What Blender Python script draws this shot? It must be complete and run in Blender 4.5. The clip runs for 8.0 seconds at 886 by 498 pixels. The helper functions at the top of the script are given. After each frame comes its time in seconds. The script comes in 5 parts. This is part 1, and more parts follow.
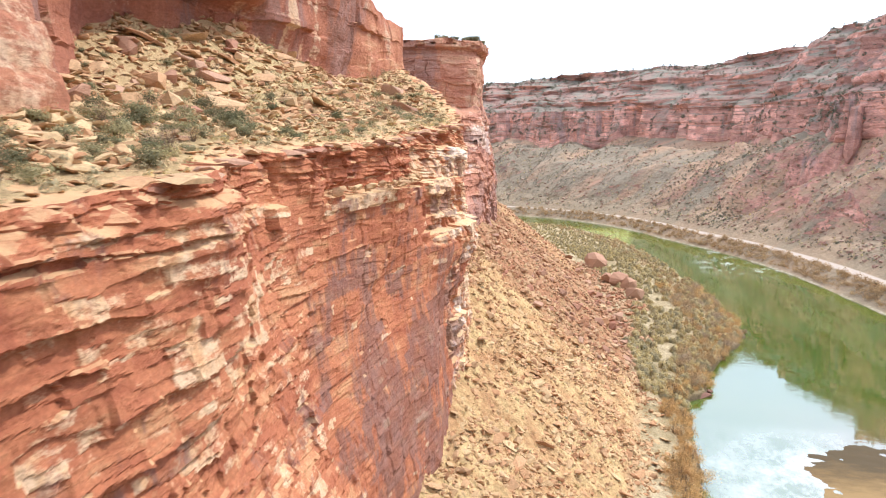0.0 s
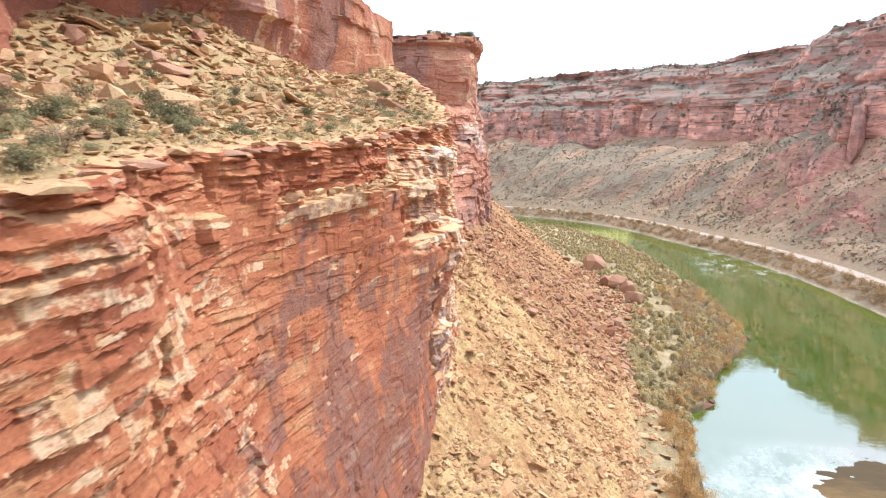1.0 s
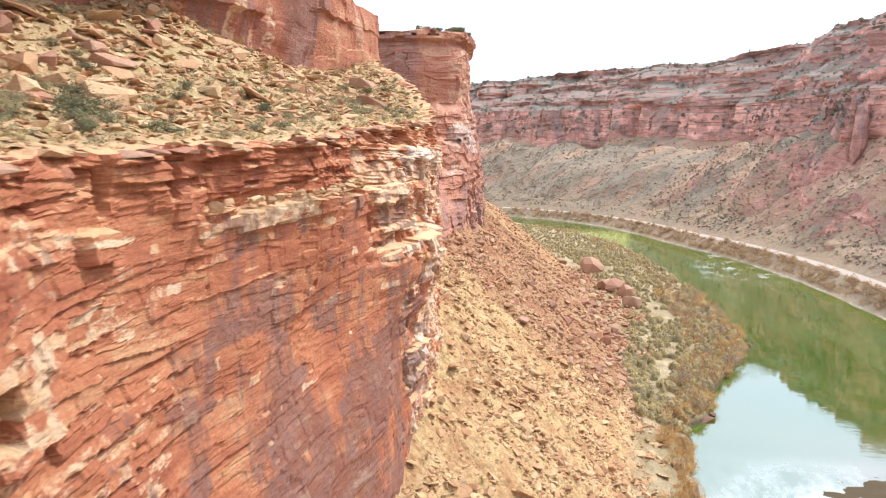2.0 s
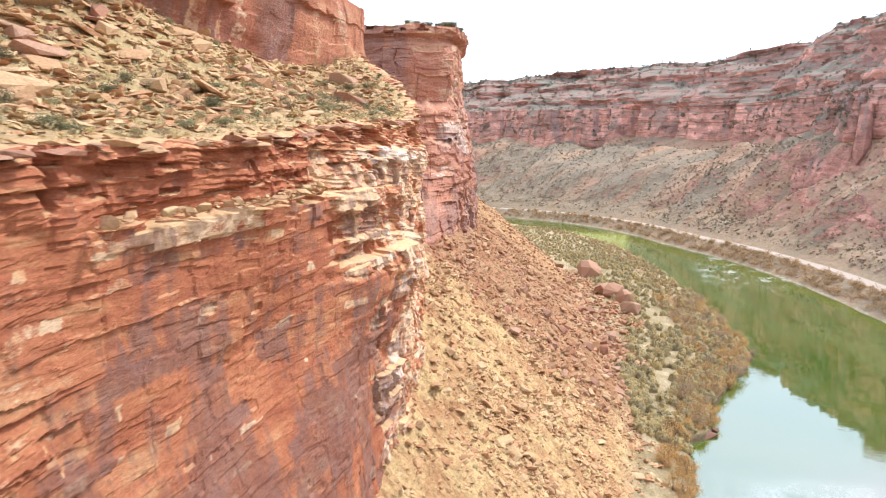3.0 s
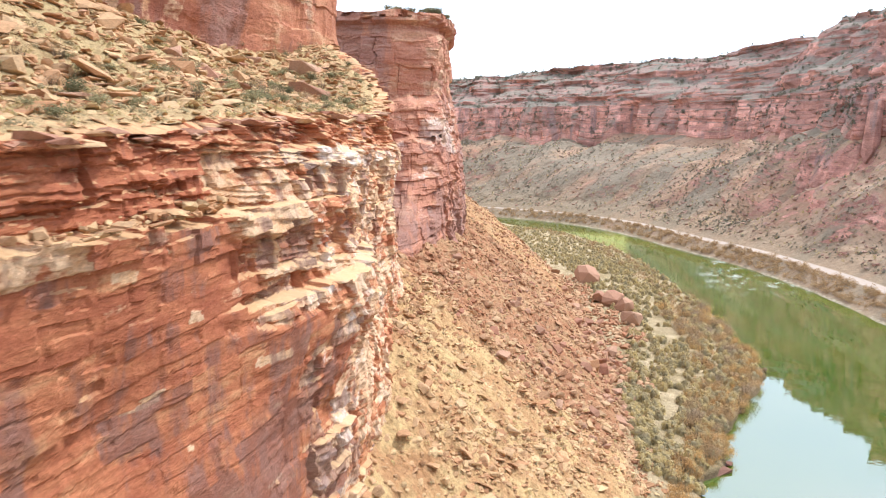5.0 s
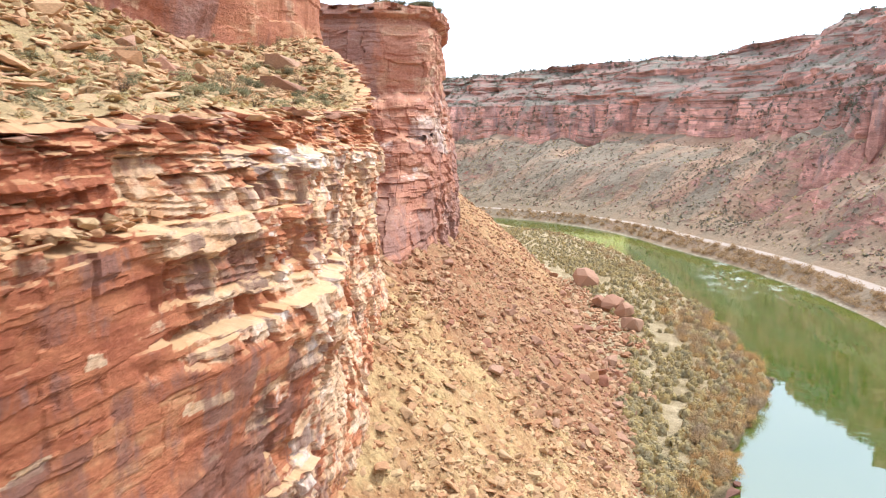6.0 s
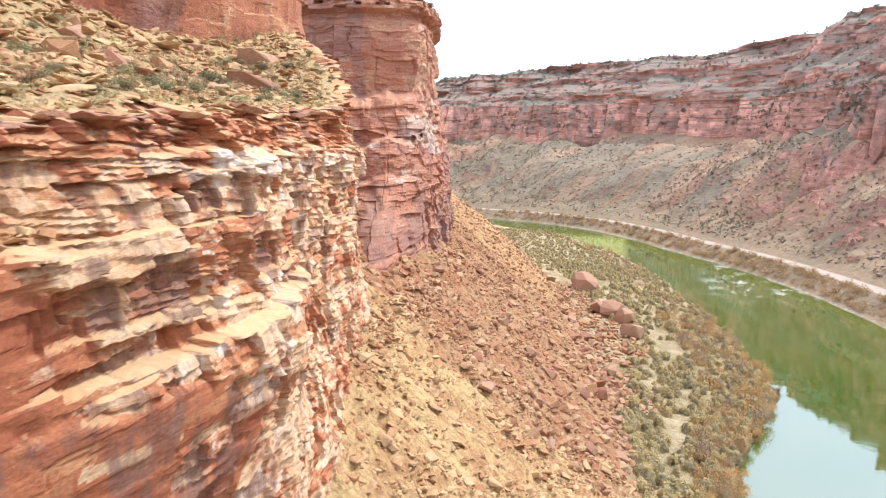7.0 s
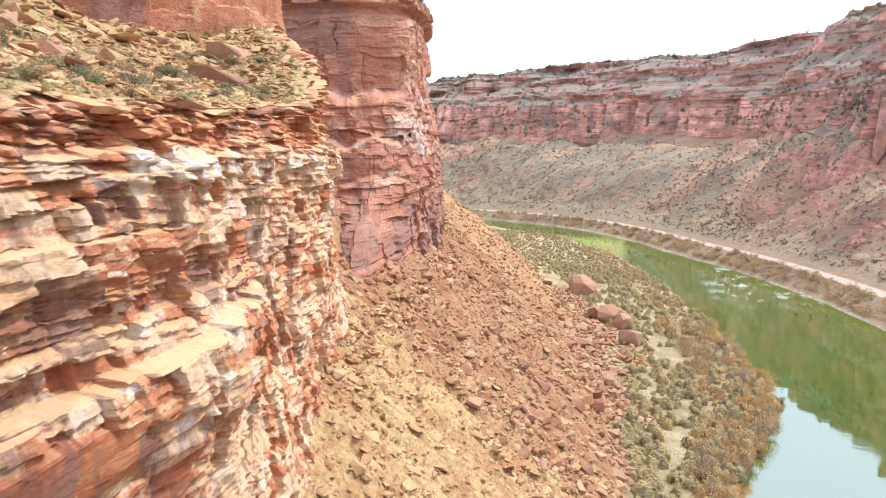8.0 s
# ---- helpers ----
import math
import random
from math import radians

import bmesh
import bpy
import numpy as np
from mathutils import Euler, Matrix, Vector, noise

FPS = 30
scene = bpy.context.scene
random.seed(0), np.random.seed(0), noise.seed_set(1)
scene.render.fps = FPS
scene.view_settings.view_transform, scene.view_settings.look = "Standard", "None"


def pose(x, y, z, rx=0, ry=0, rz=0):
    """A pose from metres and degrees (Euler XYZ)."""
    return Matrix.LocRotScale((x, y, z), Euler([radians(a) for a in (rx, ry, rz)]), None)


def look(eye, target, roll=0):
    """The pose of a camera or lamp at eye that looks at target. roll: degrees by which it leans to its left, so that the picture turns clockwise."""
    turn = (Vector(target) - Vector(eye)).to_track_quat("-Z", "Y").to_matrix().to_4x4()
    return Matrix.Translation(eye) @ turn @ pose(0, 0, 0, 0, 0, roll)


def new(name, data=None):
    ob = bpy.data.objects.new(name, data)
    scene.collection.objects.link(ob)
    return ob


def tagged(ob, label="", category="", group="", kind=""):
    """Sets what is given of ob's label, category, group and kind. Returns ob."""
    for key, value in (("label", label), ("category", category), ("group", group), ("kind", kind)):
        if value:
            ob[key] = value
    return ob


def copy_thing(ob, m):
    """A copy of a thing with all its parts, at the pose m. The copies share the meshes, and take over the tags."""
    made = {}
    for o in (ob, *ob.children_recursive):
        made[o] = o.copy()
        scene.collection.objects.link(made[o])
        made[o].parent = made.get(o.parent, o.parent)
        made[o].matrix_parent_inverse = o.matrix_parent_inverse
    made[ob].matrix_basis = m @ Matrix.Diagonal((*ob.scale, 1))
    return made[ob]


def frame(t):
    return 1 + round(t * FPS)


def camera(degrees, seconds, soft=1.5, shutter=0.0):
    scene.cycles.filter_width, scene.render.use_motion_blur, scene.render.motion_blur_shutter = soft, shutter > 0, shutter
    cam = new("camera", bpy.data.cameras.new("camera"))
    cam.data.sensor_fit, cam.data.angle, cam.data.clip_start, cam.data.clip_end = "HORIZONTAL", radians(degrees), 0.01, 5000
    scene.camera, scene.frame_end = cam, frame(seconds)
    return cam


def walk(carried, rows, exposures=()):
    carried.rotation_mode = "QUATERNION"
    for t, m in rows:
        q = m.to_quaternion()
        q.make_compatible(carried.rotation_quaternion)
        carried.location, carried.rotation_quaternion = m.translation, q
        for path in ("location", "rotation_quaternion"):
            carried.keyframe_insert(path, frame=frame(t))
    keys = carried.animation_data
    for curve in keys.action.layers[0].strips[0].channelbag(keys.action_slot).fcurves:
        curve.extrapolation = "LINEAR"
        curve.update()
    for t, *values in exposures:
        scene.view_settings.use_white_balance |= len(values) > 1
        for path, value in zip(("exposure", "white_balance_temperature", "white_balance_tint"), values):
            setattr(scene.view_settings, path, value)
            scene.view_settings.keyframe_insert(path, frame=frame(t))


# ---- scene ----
cam = camera(62.0, 8.0, soft=1.2, shutter=0.5)
METRES, EYE, TILT, LEAN, TURN = 72.0, 64.0, -8.22, 0.0, 14.26
ROWS = [
    (0.0, 0.0, 0.0, 0.0, -0.0, 0.0, -0.0),
    (0.5, 0.0137, 0.0559, 0.0074, -0.01, -0.03, -0.0),
    (1.0, 0.032, 0.1128, 0.0153, -0.01, -0.04, -0.01),
    (1.5, 0.0536, 0.1715, 0.0236, 0.0, -0.05, -0.03),
    (3.0, 0.1102, 0.3633, 0.051, -0.07, -0.06, -0.1),
    (3.5, 0.1241, 0.4297, 0.0604, -0.12, -0.07, -0.11),
    (4.0, 0.1364, 0.497, 0.0707, -0.18, -0.1, -0.12),
    (4.5, 0.1472, 0.5585, 0.0801, -0.23, -0.18, -0.1),
    (6.0, 0.1844, 0.7464, 0.1083, -0.35, -0.31, -0.04),
    (6.5, 0.1975, 0.8042, 0.1168, -0.39, -0.29, -0.01),
    (7.0, 0.2119, 0.8586, 0.1247, -0.4, -0.28, 0.02),
    (7.5, 0.2273, 0.91, 0.1321, -0.41, -0.28, 0.03),
    (8.0, 0.2436, 0.9583, 0.1385, -0.42, -0.27, 0.03),
]
walk(cam, [(t, pose(0, 0, EYE, TILT, LEAN, TURN) @ pose(METRES * x, METRES * y, METRES * z, 90 + pitch, roll, yaw)) for t, x, y, z, yaw, pitch, roll in ROWS],
     exposures=[(0.0, -0.03, 5980, 10), (8.0, -0.03, 5980, 10)])

# ---- light ----
SUN_AZ, SUN_EL = 54.0, 54.0          # degrees to the right of +y, degrees up
world = bpy.data.worlds.new("world")
scene.world = world
world.use_nodes = True
wn, wl = world.node_tree.nodes, world.node_tree.links
wn.clear()
sky = wn.new("ShaderNodeTexSky")
sky.sky_type, sky.sun_disc = "NISHITA", False
sky.sun_elevation, sky.sun_rotation = radians(SUN_EL), radians(SUN_AZ)
sky.dust_density, sky.air_density, sky.altitude = 5.0, 1.0, 1300
sky_bg, veil_bg, sky_add, sky_out = (wn.new("ShaderNodeBackground"), wn.new("ShaderNodeBackground"),
                                     wn.new("ShaderNodeAddShader"), wn.new("ShaderNodeOutputWorld"))
sky_bg.inputs["Strength"].default_value = 0.15
veil_bg.inputs["Color"].default_value = (0.955, 0.98, 1.03, 1)   # thin high cloud over the whole sky
veil_bg.inputs["Strength"].default_value = 1.5
wl.new(sky.outputs[0], sky_bg.inputs["Color"])
wl.new(sky_bg.outputs[0], sky_add.inputs[0])
wl.new(veil_bg.outputs[0], sky_add.inputs[1])
wl.new(sky_add.outputs[0], sky_out.inputs["Surface"])

sun_data = bpy.data.lights.new("sun", "SUN")
sun_data.energy, sun_data.angle, sun_data.color = 4.15, radians(1.2), (1.0, 0.965, 0.91)
sun = new("sun", sun_data)
sun_dir = Vector((math.sin(radians(SUN_AZ)) * math.cos(radians(SUN_EL)),
                  math.cos(radians(SUN_AZ)) * math.cos(radians(SUN_EL)), math.sin(radians(SUN_EL))))
sun.matrix_world = look(sun_dir * 300, (0, 0, 0))


# ---- noise for shaping ----
def lattice(i, j, k, seed):
    n = (i.astype(np.int64) * 73856093) ^ (j.astype(np.int64) * 19349663) ^ (k.astype(np.int64) * 83492791) ^ (seed * 2654435)
    n = (n & 0xFFFFFFFF).astype(np.uint64)
    n = ((n ^ (n >> np.uint64(15))) * np.uint64(2246822519)) & np.uint64(0xFFFFFFFF)
    n = ((n ^ (n >> np.uint64(13))) * np.uint64(3266489917)) & np.uint64(0xFFFFFFFF)
    n = n ^ (n >> np.uint64(16))
    return n.astype(np.float64) / 4294967295.0


def vnoise(x, y=0.0, z=0.0, seed=0):
    """Smooth noise, -1 to 1, on arrays."""
    x, y, z = np.broadcast_arrays(np.asarray(x, float), np.asarray(y, float), np.asarray(z, float))
    i, j, k = np.floor(x), np.floor(y), np.floor(z)
    fx, fy, fz = x - i, y - j, z - k
    fx, fy, fz = [f * f * (3 - 2 * f) for f in (fx, fy, fz)]
    total = 0
    for a in (0, 1):
        for b in (0, 1):
            for c in (0, 1):
                w = (fx if a else 1 - fx) * (fy if b else 1 - fy) * (fz if c else 1 - fz)
                total = total + w * lattice(i + a, j + b, k + c, seed)
    return total * 2 - 1


def fbm(x, y=0.0, z=0.0, octaves=4, seed=0, gain=0.5):
    total, amp, f = 0, 1.0, 1.0
    for o in range(octaves):
        total = total + amp * vnoise(np.asarray(x) * f, np.asarray(y) * f, np.asarray(z) * f, seed + 17 * o)
        amp, f = amp * gain, f * 2.03
    return total


def step(a, b, x):
    t = np.clip((np.asarray(x, float) - a) / (b - a), 0, 1)
    return t * t * (3 - 2 * t)


def table(pairs):
    """A function that runs straight from pair to pair."""
    xs, ys = np.array([p[0] for p in pairs], float), np.array([p[1] for p in pairs], float)
    return lambda v: np.interp(v, xs, ys)


def smooth_line(points, spacing, passes=3):
    """A plan line through points, rounded at its bends and sampled evenly."""
    p = np.array(points, float)
    for _ in range(passes):
        q = np.empty((len(p) * 2, p.shape[1]))
        q[0::2][1:], q[1::2][:-1] = p[1:] * 0.75 + p[:-1] * 0.25, p[:-1] * 0.75 + p[1:] * 0.25
        q[0], q[-1] = p[0], p[-1]
        p = q
    d = np.concatenate([[0], np.cumsum(np.linalg.norm(np.diff(p[:, :2], axis=0), axis=1))])
    s = np.arange(0, d[-1], spacing)
    return s, np.stack([np.interp(s, d, p[:, c]) for c in range(p.shape[1])], axis=1)


# ---- materials ----
def material(name):
    m = bpy.data.materials.new(name)
    m.use_nodes = True
    return m, m.node_tree.nodes, m.node_tree.links, m.node_tree.nodes["Principled BSDF"]


def noise_node(n, l, scale, detail=5.0, stretch=(1, 1, 1), rough=0.55, shift=0.0):
    geo, mp, tex = n.new("ShaderNodeNewGeometry"), n.new("ShaderNodeMapping"), n.new("ShaderNodeTexNoise")
    mp.inputs["Scale"].default_value = stretch
    mp.inputs["Location"].default_value = (shift, shift * 0.7, shift * 1.3)
    tex.inputs["Scale"].default_value, tex.inputs["Detail"].default_value, tex.inputs["Roughness"].default_value = scale, detail, rough
    l.new(geo.outputs["Position"], mp.inputs["Vector"])
    l.new(mp.outputs[0], tex.inputs["Vector"])
    return tex.outputs["Fac"]


def ramp(n, l, fac, stops):
    r = n.new("ShaderNodeValToRGB")
    while len(r.color_ramp.elements) < len(stops):
        r.color_ramp.elements.new(0.5)
    for e, (at, colour) in zip(r.color_ramp.elements, stops):
        e.position = at
        e.color = (*colour, 1) if not isinstance(colour, float) else (colour, colour, colour, 1)
    l.new(fac, r.inputs["Fac"])
    return r.outputs["Color"]


def blend(n, l, fac, a, b, mode="MIX"):
    mix = n.new("ShaderNodeMix")
    mix.data_type, mix.blend_type = "RGBA", mode
    for socket, v in ((mix.inputs["Factor"], fac), (mix.inputs["A"], a), (mix.inputs["B"], b)):
        if isinstance(v, (int, float)):
            socket.default_value = v
        elif isinstance(v, tuple):
            socket.default_value = (*v, 1)
        else:
            l.new(v, socket)
    return mix.outputs["Result"]


def multiply(n, l, a, b):
    m = n.new("ShaderNodeMath")
    m.operation = "MULTIPLY"
    for socket, v in zip(m.inputs, (a, b)):
        if isinstance(v, (int, float)):
            socket.default_value = v
        else:
            l.new(v, socket)
    return m.outputs[0]


def bumped(n, l, bsdf, parts):
    last = None
    for fac, strength, distance in parts:
        b = n.new("ShaderNodeBump")
        b.inputs["Strength"].default_value, b.inputs["Distance"].default_value = strength, distance
        l.new(fac, b.inputs["Height"])
        if last is not None:
            l.new(last, b.inputs["Normal"])
        last = b.outputs[0]
    l.new(last, bsdf.inputs["Normal"])


def upward(n, l, low, high):
    """How far a face looks up: dust and rubble lie there."""
    geo, sep = n.new("ShaderNodeNewGeometry"), n.new("ShaderNodeSeparateXYZ")
    l.new(geo.outputs["Normal"], sep.inputs[0])
    return ramp(n, l, sep.outputs["Z"], [(low, 0.0), (high, 1.0)])


def position(n, l, axis, low, high, stops):
    """A value that runs along one axis of the place."""
    geo, sep, mr = n.new("ShaderNodeNewGeometry"), n.new("ShaderNodeSeparateXYZ"), n.new("ShaderNodeMapRange")
    mr.inputs["From Min"].default_value, mr.inputs["From Max"].default_value = low, high
    l.new(geo.outputs["Position"], sep.inputs[0])
    l.new(sep.outputs[axis], mr.inputs["Value"])
    return ramp(n, l, mr.outputs[0], [((at - low) / (high - low), v) for at, v in stops])


def added(n, l, a, b, times=1.0):
    m = n.new("ShaderNodeMath")
    m.operation = "MULTIPLY_ADD"
    l.new(b, m.inputs[0])
    m.inputs[1].default_value = times
    l.new(a, m.inputs[2])
    return m.outputs[0]


def sandstone(name, deep, red, tan, pale, pale_cover=0.5, varnish=0.55, size=1.0, dark=(0.20, 0.10, 0.075)):
    """Bedded red sandstone: bands along the beds, bleached patches, dark varnish running down."""
    m, n, l, bsdf = material(name)
    beds = noise_node(n, l, 1.0 / size, 7, (0.05, 0.05, 1.0), 0.62)
    colour = ramp(n, l, beds, [(0.3, deep), (0.45, red), (0.6, red), (0.72, tan)])
    blotch = ramp(n, l, noise_node(n, l, 0.5 / size, 6, (1, 1, 1.6), 0.6, 91), [(0.32, 0.68), (0.68, 1.2)])
    colour = blend(n, l, 1.0, colour, blotch, "MULTIPLY")
    for scale, shape, low, high in ((0.16, (0.8, 0.8, 1.3), 0.72, 1.2), (0.55, (0.7, 0.7, 1.5), 0.8, 1.18)):     # joint-bounded panels of different tone
        warp, mp, cell = n.new("ShaderNodeNewGeometry"), n.new("ShaderNodeMapping"), n.new("ShaderNodeTexVoronoi")
        mp.inputs["Scale"].default_value = shape
        cell.distance = "CHEBYCHEV"
        cell.inputs["Scale"].default_value = scale / size
        l.new(warp.outputs["Position"], mp.inputs["Vector"])
        l.new(mp.outputs[0], cell.inputs["Vector"])
        grey_of = n.new("ShaderNodeRGBToBW")
        l.new(cell.outputs["Color"], grey_of.inputs[0])
        colour = blend(n, l, 1.0, colour, ramp(n, l, grey_of.outputs[0], [(0.25, low), (0.75, high)]), "MULTIPLY")
    spots = added(n, l, multiply(n, l, noise_node(n, l, 0.22 / size, 8, (1, 1, 1.4), 0.66, 31), 0.6), noise_node(n, l, 1.3 / size, 6, (0.6, 0.6, 1.6), 0.7, 13), 0.4)
    patch = ramp(n, l, spots, [(pale_cover, 0.0), (pale_cover + 0.07, 1.0)])
    colour = blend(n, l, multiply(n, l, patch, 0.85), colour, pale)
    runs = noise_node(n, l, 0.3 / size, 7, (1, 1, 0.16), 0.62, 77)
    runs = ramp(n, l, runs, [(varnish, 0.0), (varnish + 0.07, 1.0)])
    colour = blend(n, l, multiply(n, l, runs, 0.65), colour, dark)
    grain = ramp(n, l, noise_node(n, l, 3.2 / size, 10, (1, 1, 2.2), 0.76, 5), [(0.25, 0.444), (0.75, 1.0)])
    colour = blend(n, l, 1.0, colour, grain, "MULTIPLY")
    l.new(colour, bsdf.inputs["Base Color"])
    bsdf.inputs["Roughness"].default_value = 0.9
    bsdf.inputs["Specular IOR Level"].default_value = 0.2
    bumped(n, l, bsdf, [(noise_node(n, l, 1.1 / size, 8, (1, 1, 2.5), 0.65, 11), 0.45, 0.45 * size),
                        (noise_node(n, l, 7 / size, 6, (1, 1, 1.6), 0.7, 3), 0.5, 0.10 * size)])
    return m


def soil(name, base, other, speck, size=1.0, patch_at=0.5):
    """Stony ground: two earths in patches, and fine stones."""
    m, n, l, bsdf = material(name)
    patches = ramp(n, l, noise_node(n, l, 0.06 / size, 7, rough=0.65), [(patch_at - 0.1, 0.0), (patch_at + 0.12, 1.0)])
    colour = blend(n, l, patches, base, other)
    stones = ramp(n, l, noise_node(n, l, 1.6 / size, 8, rough=0.75, shift=9), [(0.5, 0.0), (0.66, 1.0)])
    colour = blend(n, l, multiply(n, l, stones, 0.7), colour, speck)
    grain = ramp(n, l, noise_node(n, l, 5 / size, 6, rough=0.7, shift=3), [(0.25, 0.47), (0.75, 0.97)])
    colour = blend(n, l, 1.0, colour, grain, "MULTIPLY")
    l.new(colour, bsdf.inputs["Base Color"])
    bsdf.inputs["Roughness"].default_value = 0.95
    bsdf.inputs["Specular IOR Level"].default_value = 0.15
    bumped(n, l, bsdf, [(noise_node(n, l, 1.4 / size, 8, rough=0.75, shift=9), 0.9, 0.5 * size),
                        (noise_node(n, l, 6 / size, 5, rough=0.7), 0.5, 0.1 * size)])
    return m


def loose_rock(name, red, tan, joined=False):
    """Broken sandstone: each block its own tone."""
    m, n, l, bsdf = material(name)
    if joined:
        pick = n.new("ShaderNodeNewGeometry").outputs["Random Per Island"]
    else:
        pick = n.new("ShaderNodeObjectInfo").outputs["Random"]
    colour = ramp(n, l, pick, [(0.0, red), (0.4, tuple(0.5 * (a + b) for a, b in zip(red, tan))), (0.75, tan), (1.0, tuple(0.75 * c for c in red))])
    grain = ramp(n, l, noise_node(n, l, 3.0, 7, (1, 1, 2), 0.7), [(0.25, 0.45), (0.75, 0.97)])
    colour = blend(n, l, 1.0, colour, grain, "MULTIPLY")
    l.new(colour, bsdf.inputs["Base Color"])
    bsdf.inputs["Roughness"].default_value = 0.9
    bsdf.inputs["Specular IOR Level"].default_value = 0.2
    bumped(n, l, bsdf, [(noise_node(n, l, 4, 7, (1, 1, 2), 0.7), 0.6, 0.12)])
    return m


def leaf_material(name, stops, joined=False):
    m, n, l, bsdf = material(name)
    info = n.new("ShaderNodeNewGeometry").outputs["Random Per Island"] if joined else n.new("ShaderNodeObjectInfo").outputs["Random"]
    if joined:                                                   # bush by bush, and a little leaf by leaf
        clump = ramp(n, l, noise_node(n, l, 0.42, 1), [(0.32, 0.0), (0.68, 0.75)])
        info = added(n, l, clump, info, 0.25)
    colour = ramp(n, l, info, stops)
    grain = ramp(n, l, noise_node(n, l, 5.0, 4), [(0.25, 0.42), (0.75, 1.05)])
    colour = blend(n, l, 1.0, colour, grain, "MULTIPLY")
    l.new(colour, bsdf.inputs["Base Color"])
    bsdf.inputs["Roughness"].default_value = 0.85
    bsdf.inputs["Specular IOR Level"].default_value = 0.15
    thin, mixed, out = n.new("ShaderNodeBsdfTranslucent"), n.new("ShaderNodeMixShader"), n["Material Output"]
    mixed.inputs[0].default_value = 0.4                          # light comes through thin leaves
    l.new(colour, thin.inputs["Color"])
    l.new(bsdf.outputs[0], mixed.inputs[1])
    l.new(thin.outputs[0], mixed.inputs[2])
    l.new(mixed.outputs[0], out.inputs["Surface"])
    return m


def wall_rock(name, size=1.0, dusty=0.7, haze_wash=0.0):
    """Jointed sandstone whose blocks differ: bleached, varnished, fresh red or darkened as recess shade, by what the
    wall's points carry.
    """
    m, n, l, bsdf = material(name)

    def trait(key):
        a = n.new("ShaderNodeAttribute")
        a.attribute_name = key
        return a.outputs["Fac"]

    rough = noise_node(n, l, 0.75 / size, 9, (0.8, 0.8, 1.5), 0.7, 13)
    fine = noise_node(n, l, 3.4 / size, 8, (1, 1, 1.8), 0.72, 5)
    hue = added(n, l, trait("hue"), noise_node(n, l, 0.6 / size, 8, (0.3, 0.3, 1.6), 0.66, 3), 1.1)
    colour = ramp(n, l, multiply(n, l, hue, 0.5), [(0.34, (0.33, 0.10, 0.050)), (0.46, (0.45, 0.155, 0.076)), (0.56, (0.53, 0.205, 0.097)), (0.68, (0.63, 0.35, 0.175))])
    lines = noise_node(n, l, 1.1 / size, 8, (0.22, 0.22, 2.0), 0.7, 23)
    pale = added(n, l, added(n, l, added(n, l, trait("bleach"), rough, 0.9), lines, 0.6), fine, 0.35)
    cream = ramp(n, l, noise_node(n, l, 0.55 / size, 6, (1, 1, 0.7), 0.6, 55), [(0.36, (0.68, 0.40, 0.20)), (0.55, (0.76, 0.54, 0.34))])
    ashen = ramp(n, l, noise_node(n, l, 0.7 / size, 6, (1, 1, 0.6), 0.6, 56), [(0.42, (0.80, 0.59, 0.39)), (0.5, (0.86, 0.73, 0.60)), (0.57, (0.86, 0.80, 0.74)), (0.68, (0.66, 0.59, 0.56))])
    cream = blend(n, l, trait("grey"), cream, ashen)
    colour = blend(n, l, multiply(n, l, ramp(n, l, multiply(n, l, pale, 0.5), [(0.49, 0.0), (0.565, 1.0)]), 0.88), colour, cream)
    dark = added(n, l, added(n, l, trait("coat_shade"), noise_node(n, l, 0.55 / size, 8, (1, 1, 0.35), 0.68, 77), 1.5), fine, 0.3)
    stain_shade = ramp(n, l, noise_node(n, l, 0.4, 4, shift=8), [(0.4, (0.24, 0.105, 0.072)), (0.6, (0.25, 0.145, 0.12))])
    colour = blend(n, l, multiply(n, l, ramp(n, l, multiply(n, l, dark, 0.5), [(0.5, 0.0), (0.59, 1.0)]), 0.75), colour, stain_shade)
    # aerial haze put into the colour as an even pink wash
    if haze_wash:
        colour = blend(n, l, haze_wash, colour, (0.58, 0.36, 0.29))
    colour = blend(n, l, 1.0, colour, ramp(n, l, fine, [(0.28, 0.62), (0.72, 1.12)]), "MULTIPLY")
    colour = blend(n, l, multiply(n, l, upward(n, l, 0.72, 0.95), dusty), colour, (0.68, 0.46, 0.235))
    l.new(colour, bsdf.inputs["Base Color"])
    bsdf.inputs["Roughness"].default_value = 0.9
    bsdf.inputs["Specular IOR Level"].default_value = 0.2
    bumped(n, l, bsdf, [(rough, 0.5, 0.5 * size), (lines, 0.5, 0.3 * size), (noise_node(n, l, 2.4 / size, 9, (1, 1, 2.0), 0.75, 3), 0.7, 0.22 * size)])
    return m


WALL_ROCK = wall_rock("wall_sandstone")
UPPER_ROCK = wall_rock("upper_sandstone", 2.5, 0.5, 0.14)
HEAD_ROCK = wall_rock("headland_sandstone", 2.0, 0.1, 0.32)
# far stone paler than the near rock: distance haze put into its colours
FAR_ROCK = sandstone("far_sandstone", (0.60, 0.30, 0.245), (0.77, 0.41, 0.325), (0.64, 0.37, 0.29), (0.58, 0.42, 0.35), 0.6, 0.56, 4.0, dark=(0.36, 0.28, 0.27))
n, l, bsdf = FAR_ROCK.node_tree.nodes, FAR_ROCK.node_tree.links, FAR_ROCK.node_tree.nodes["Principled BSDF"]
stone = bsdf.inputs["Base Color"].links[0].from_socket
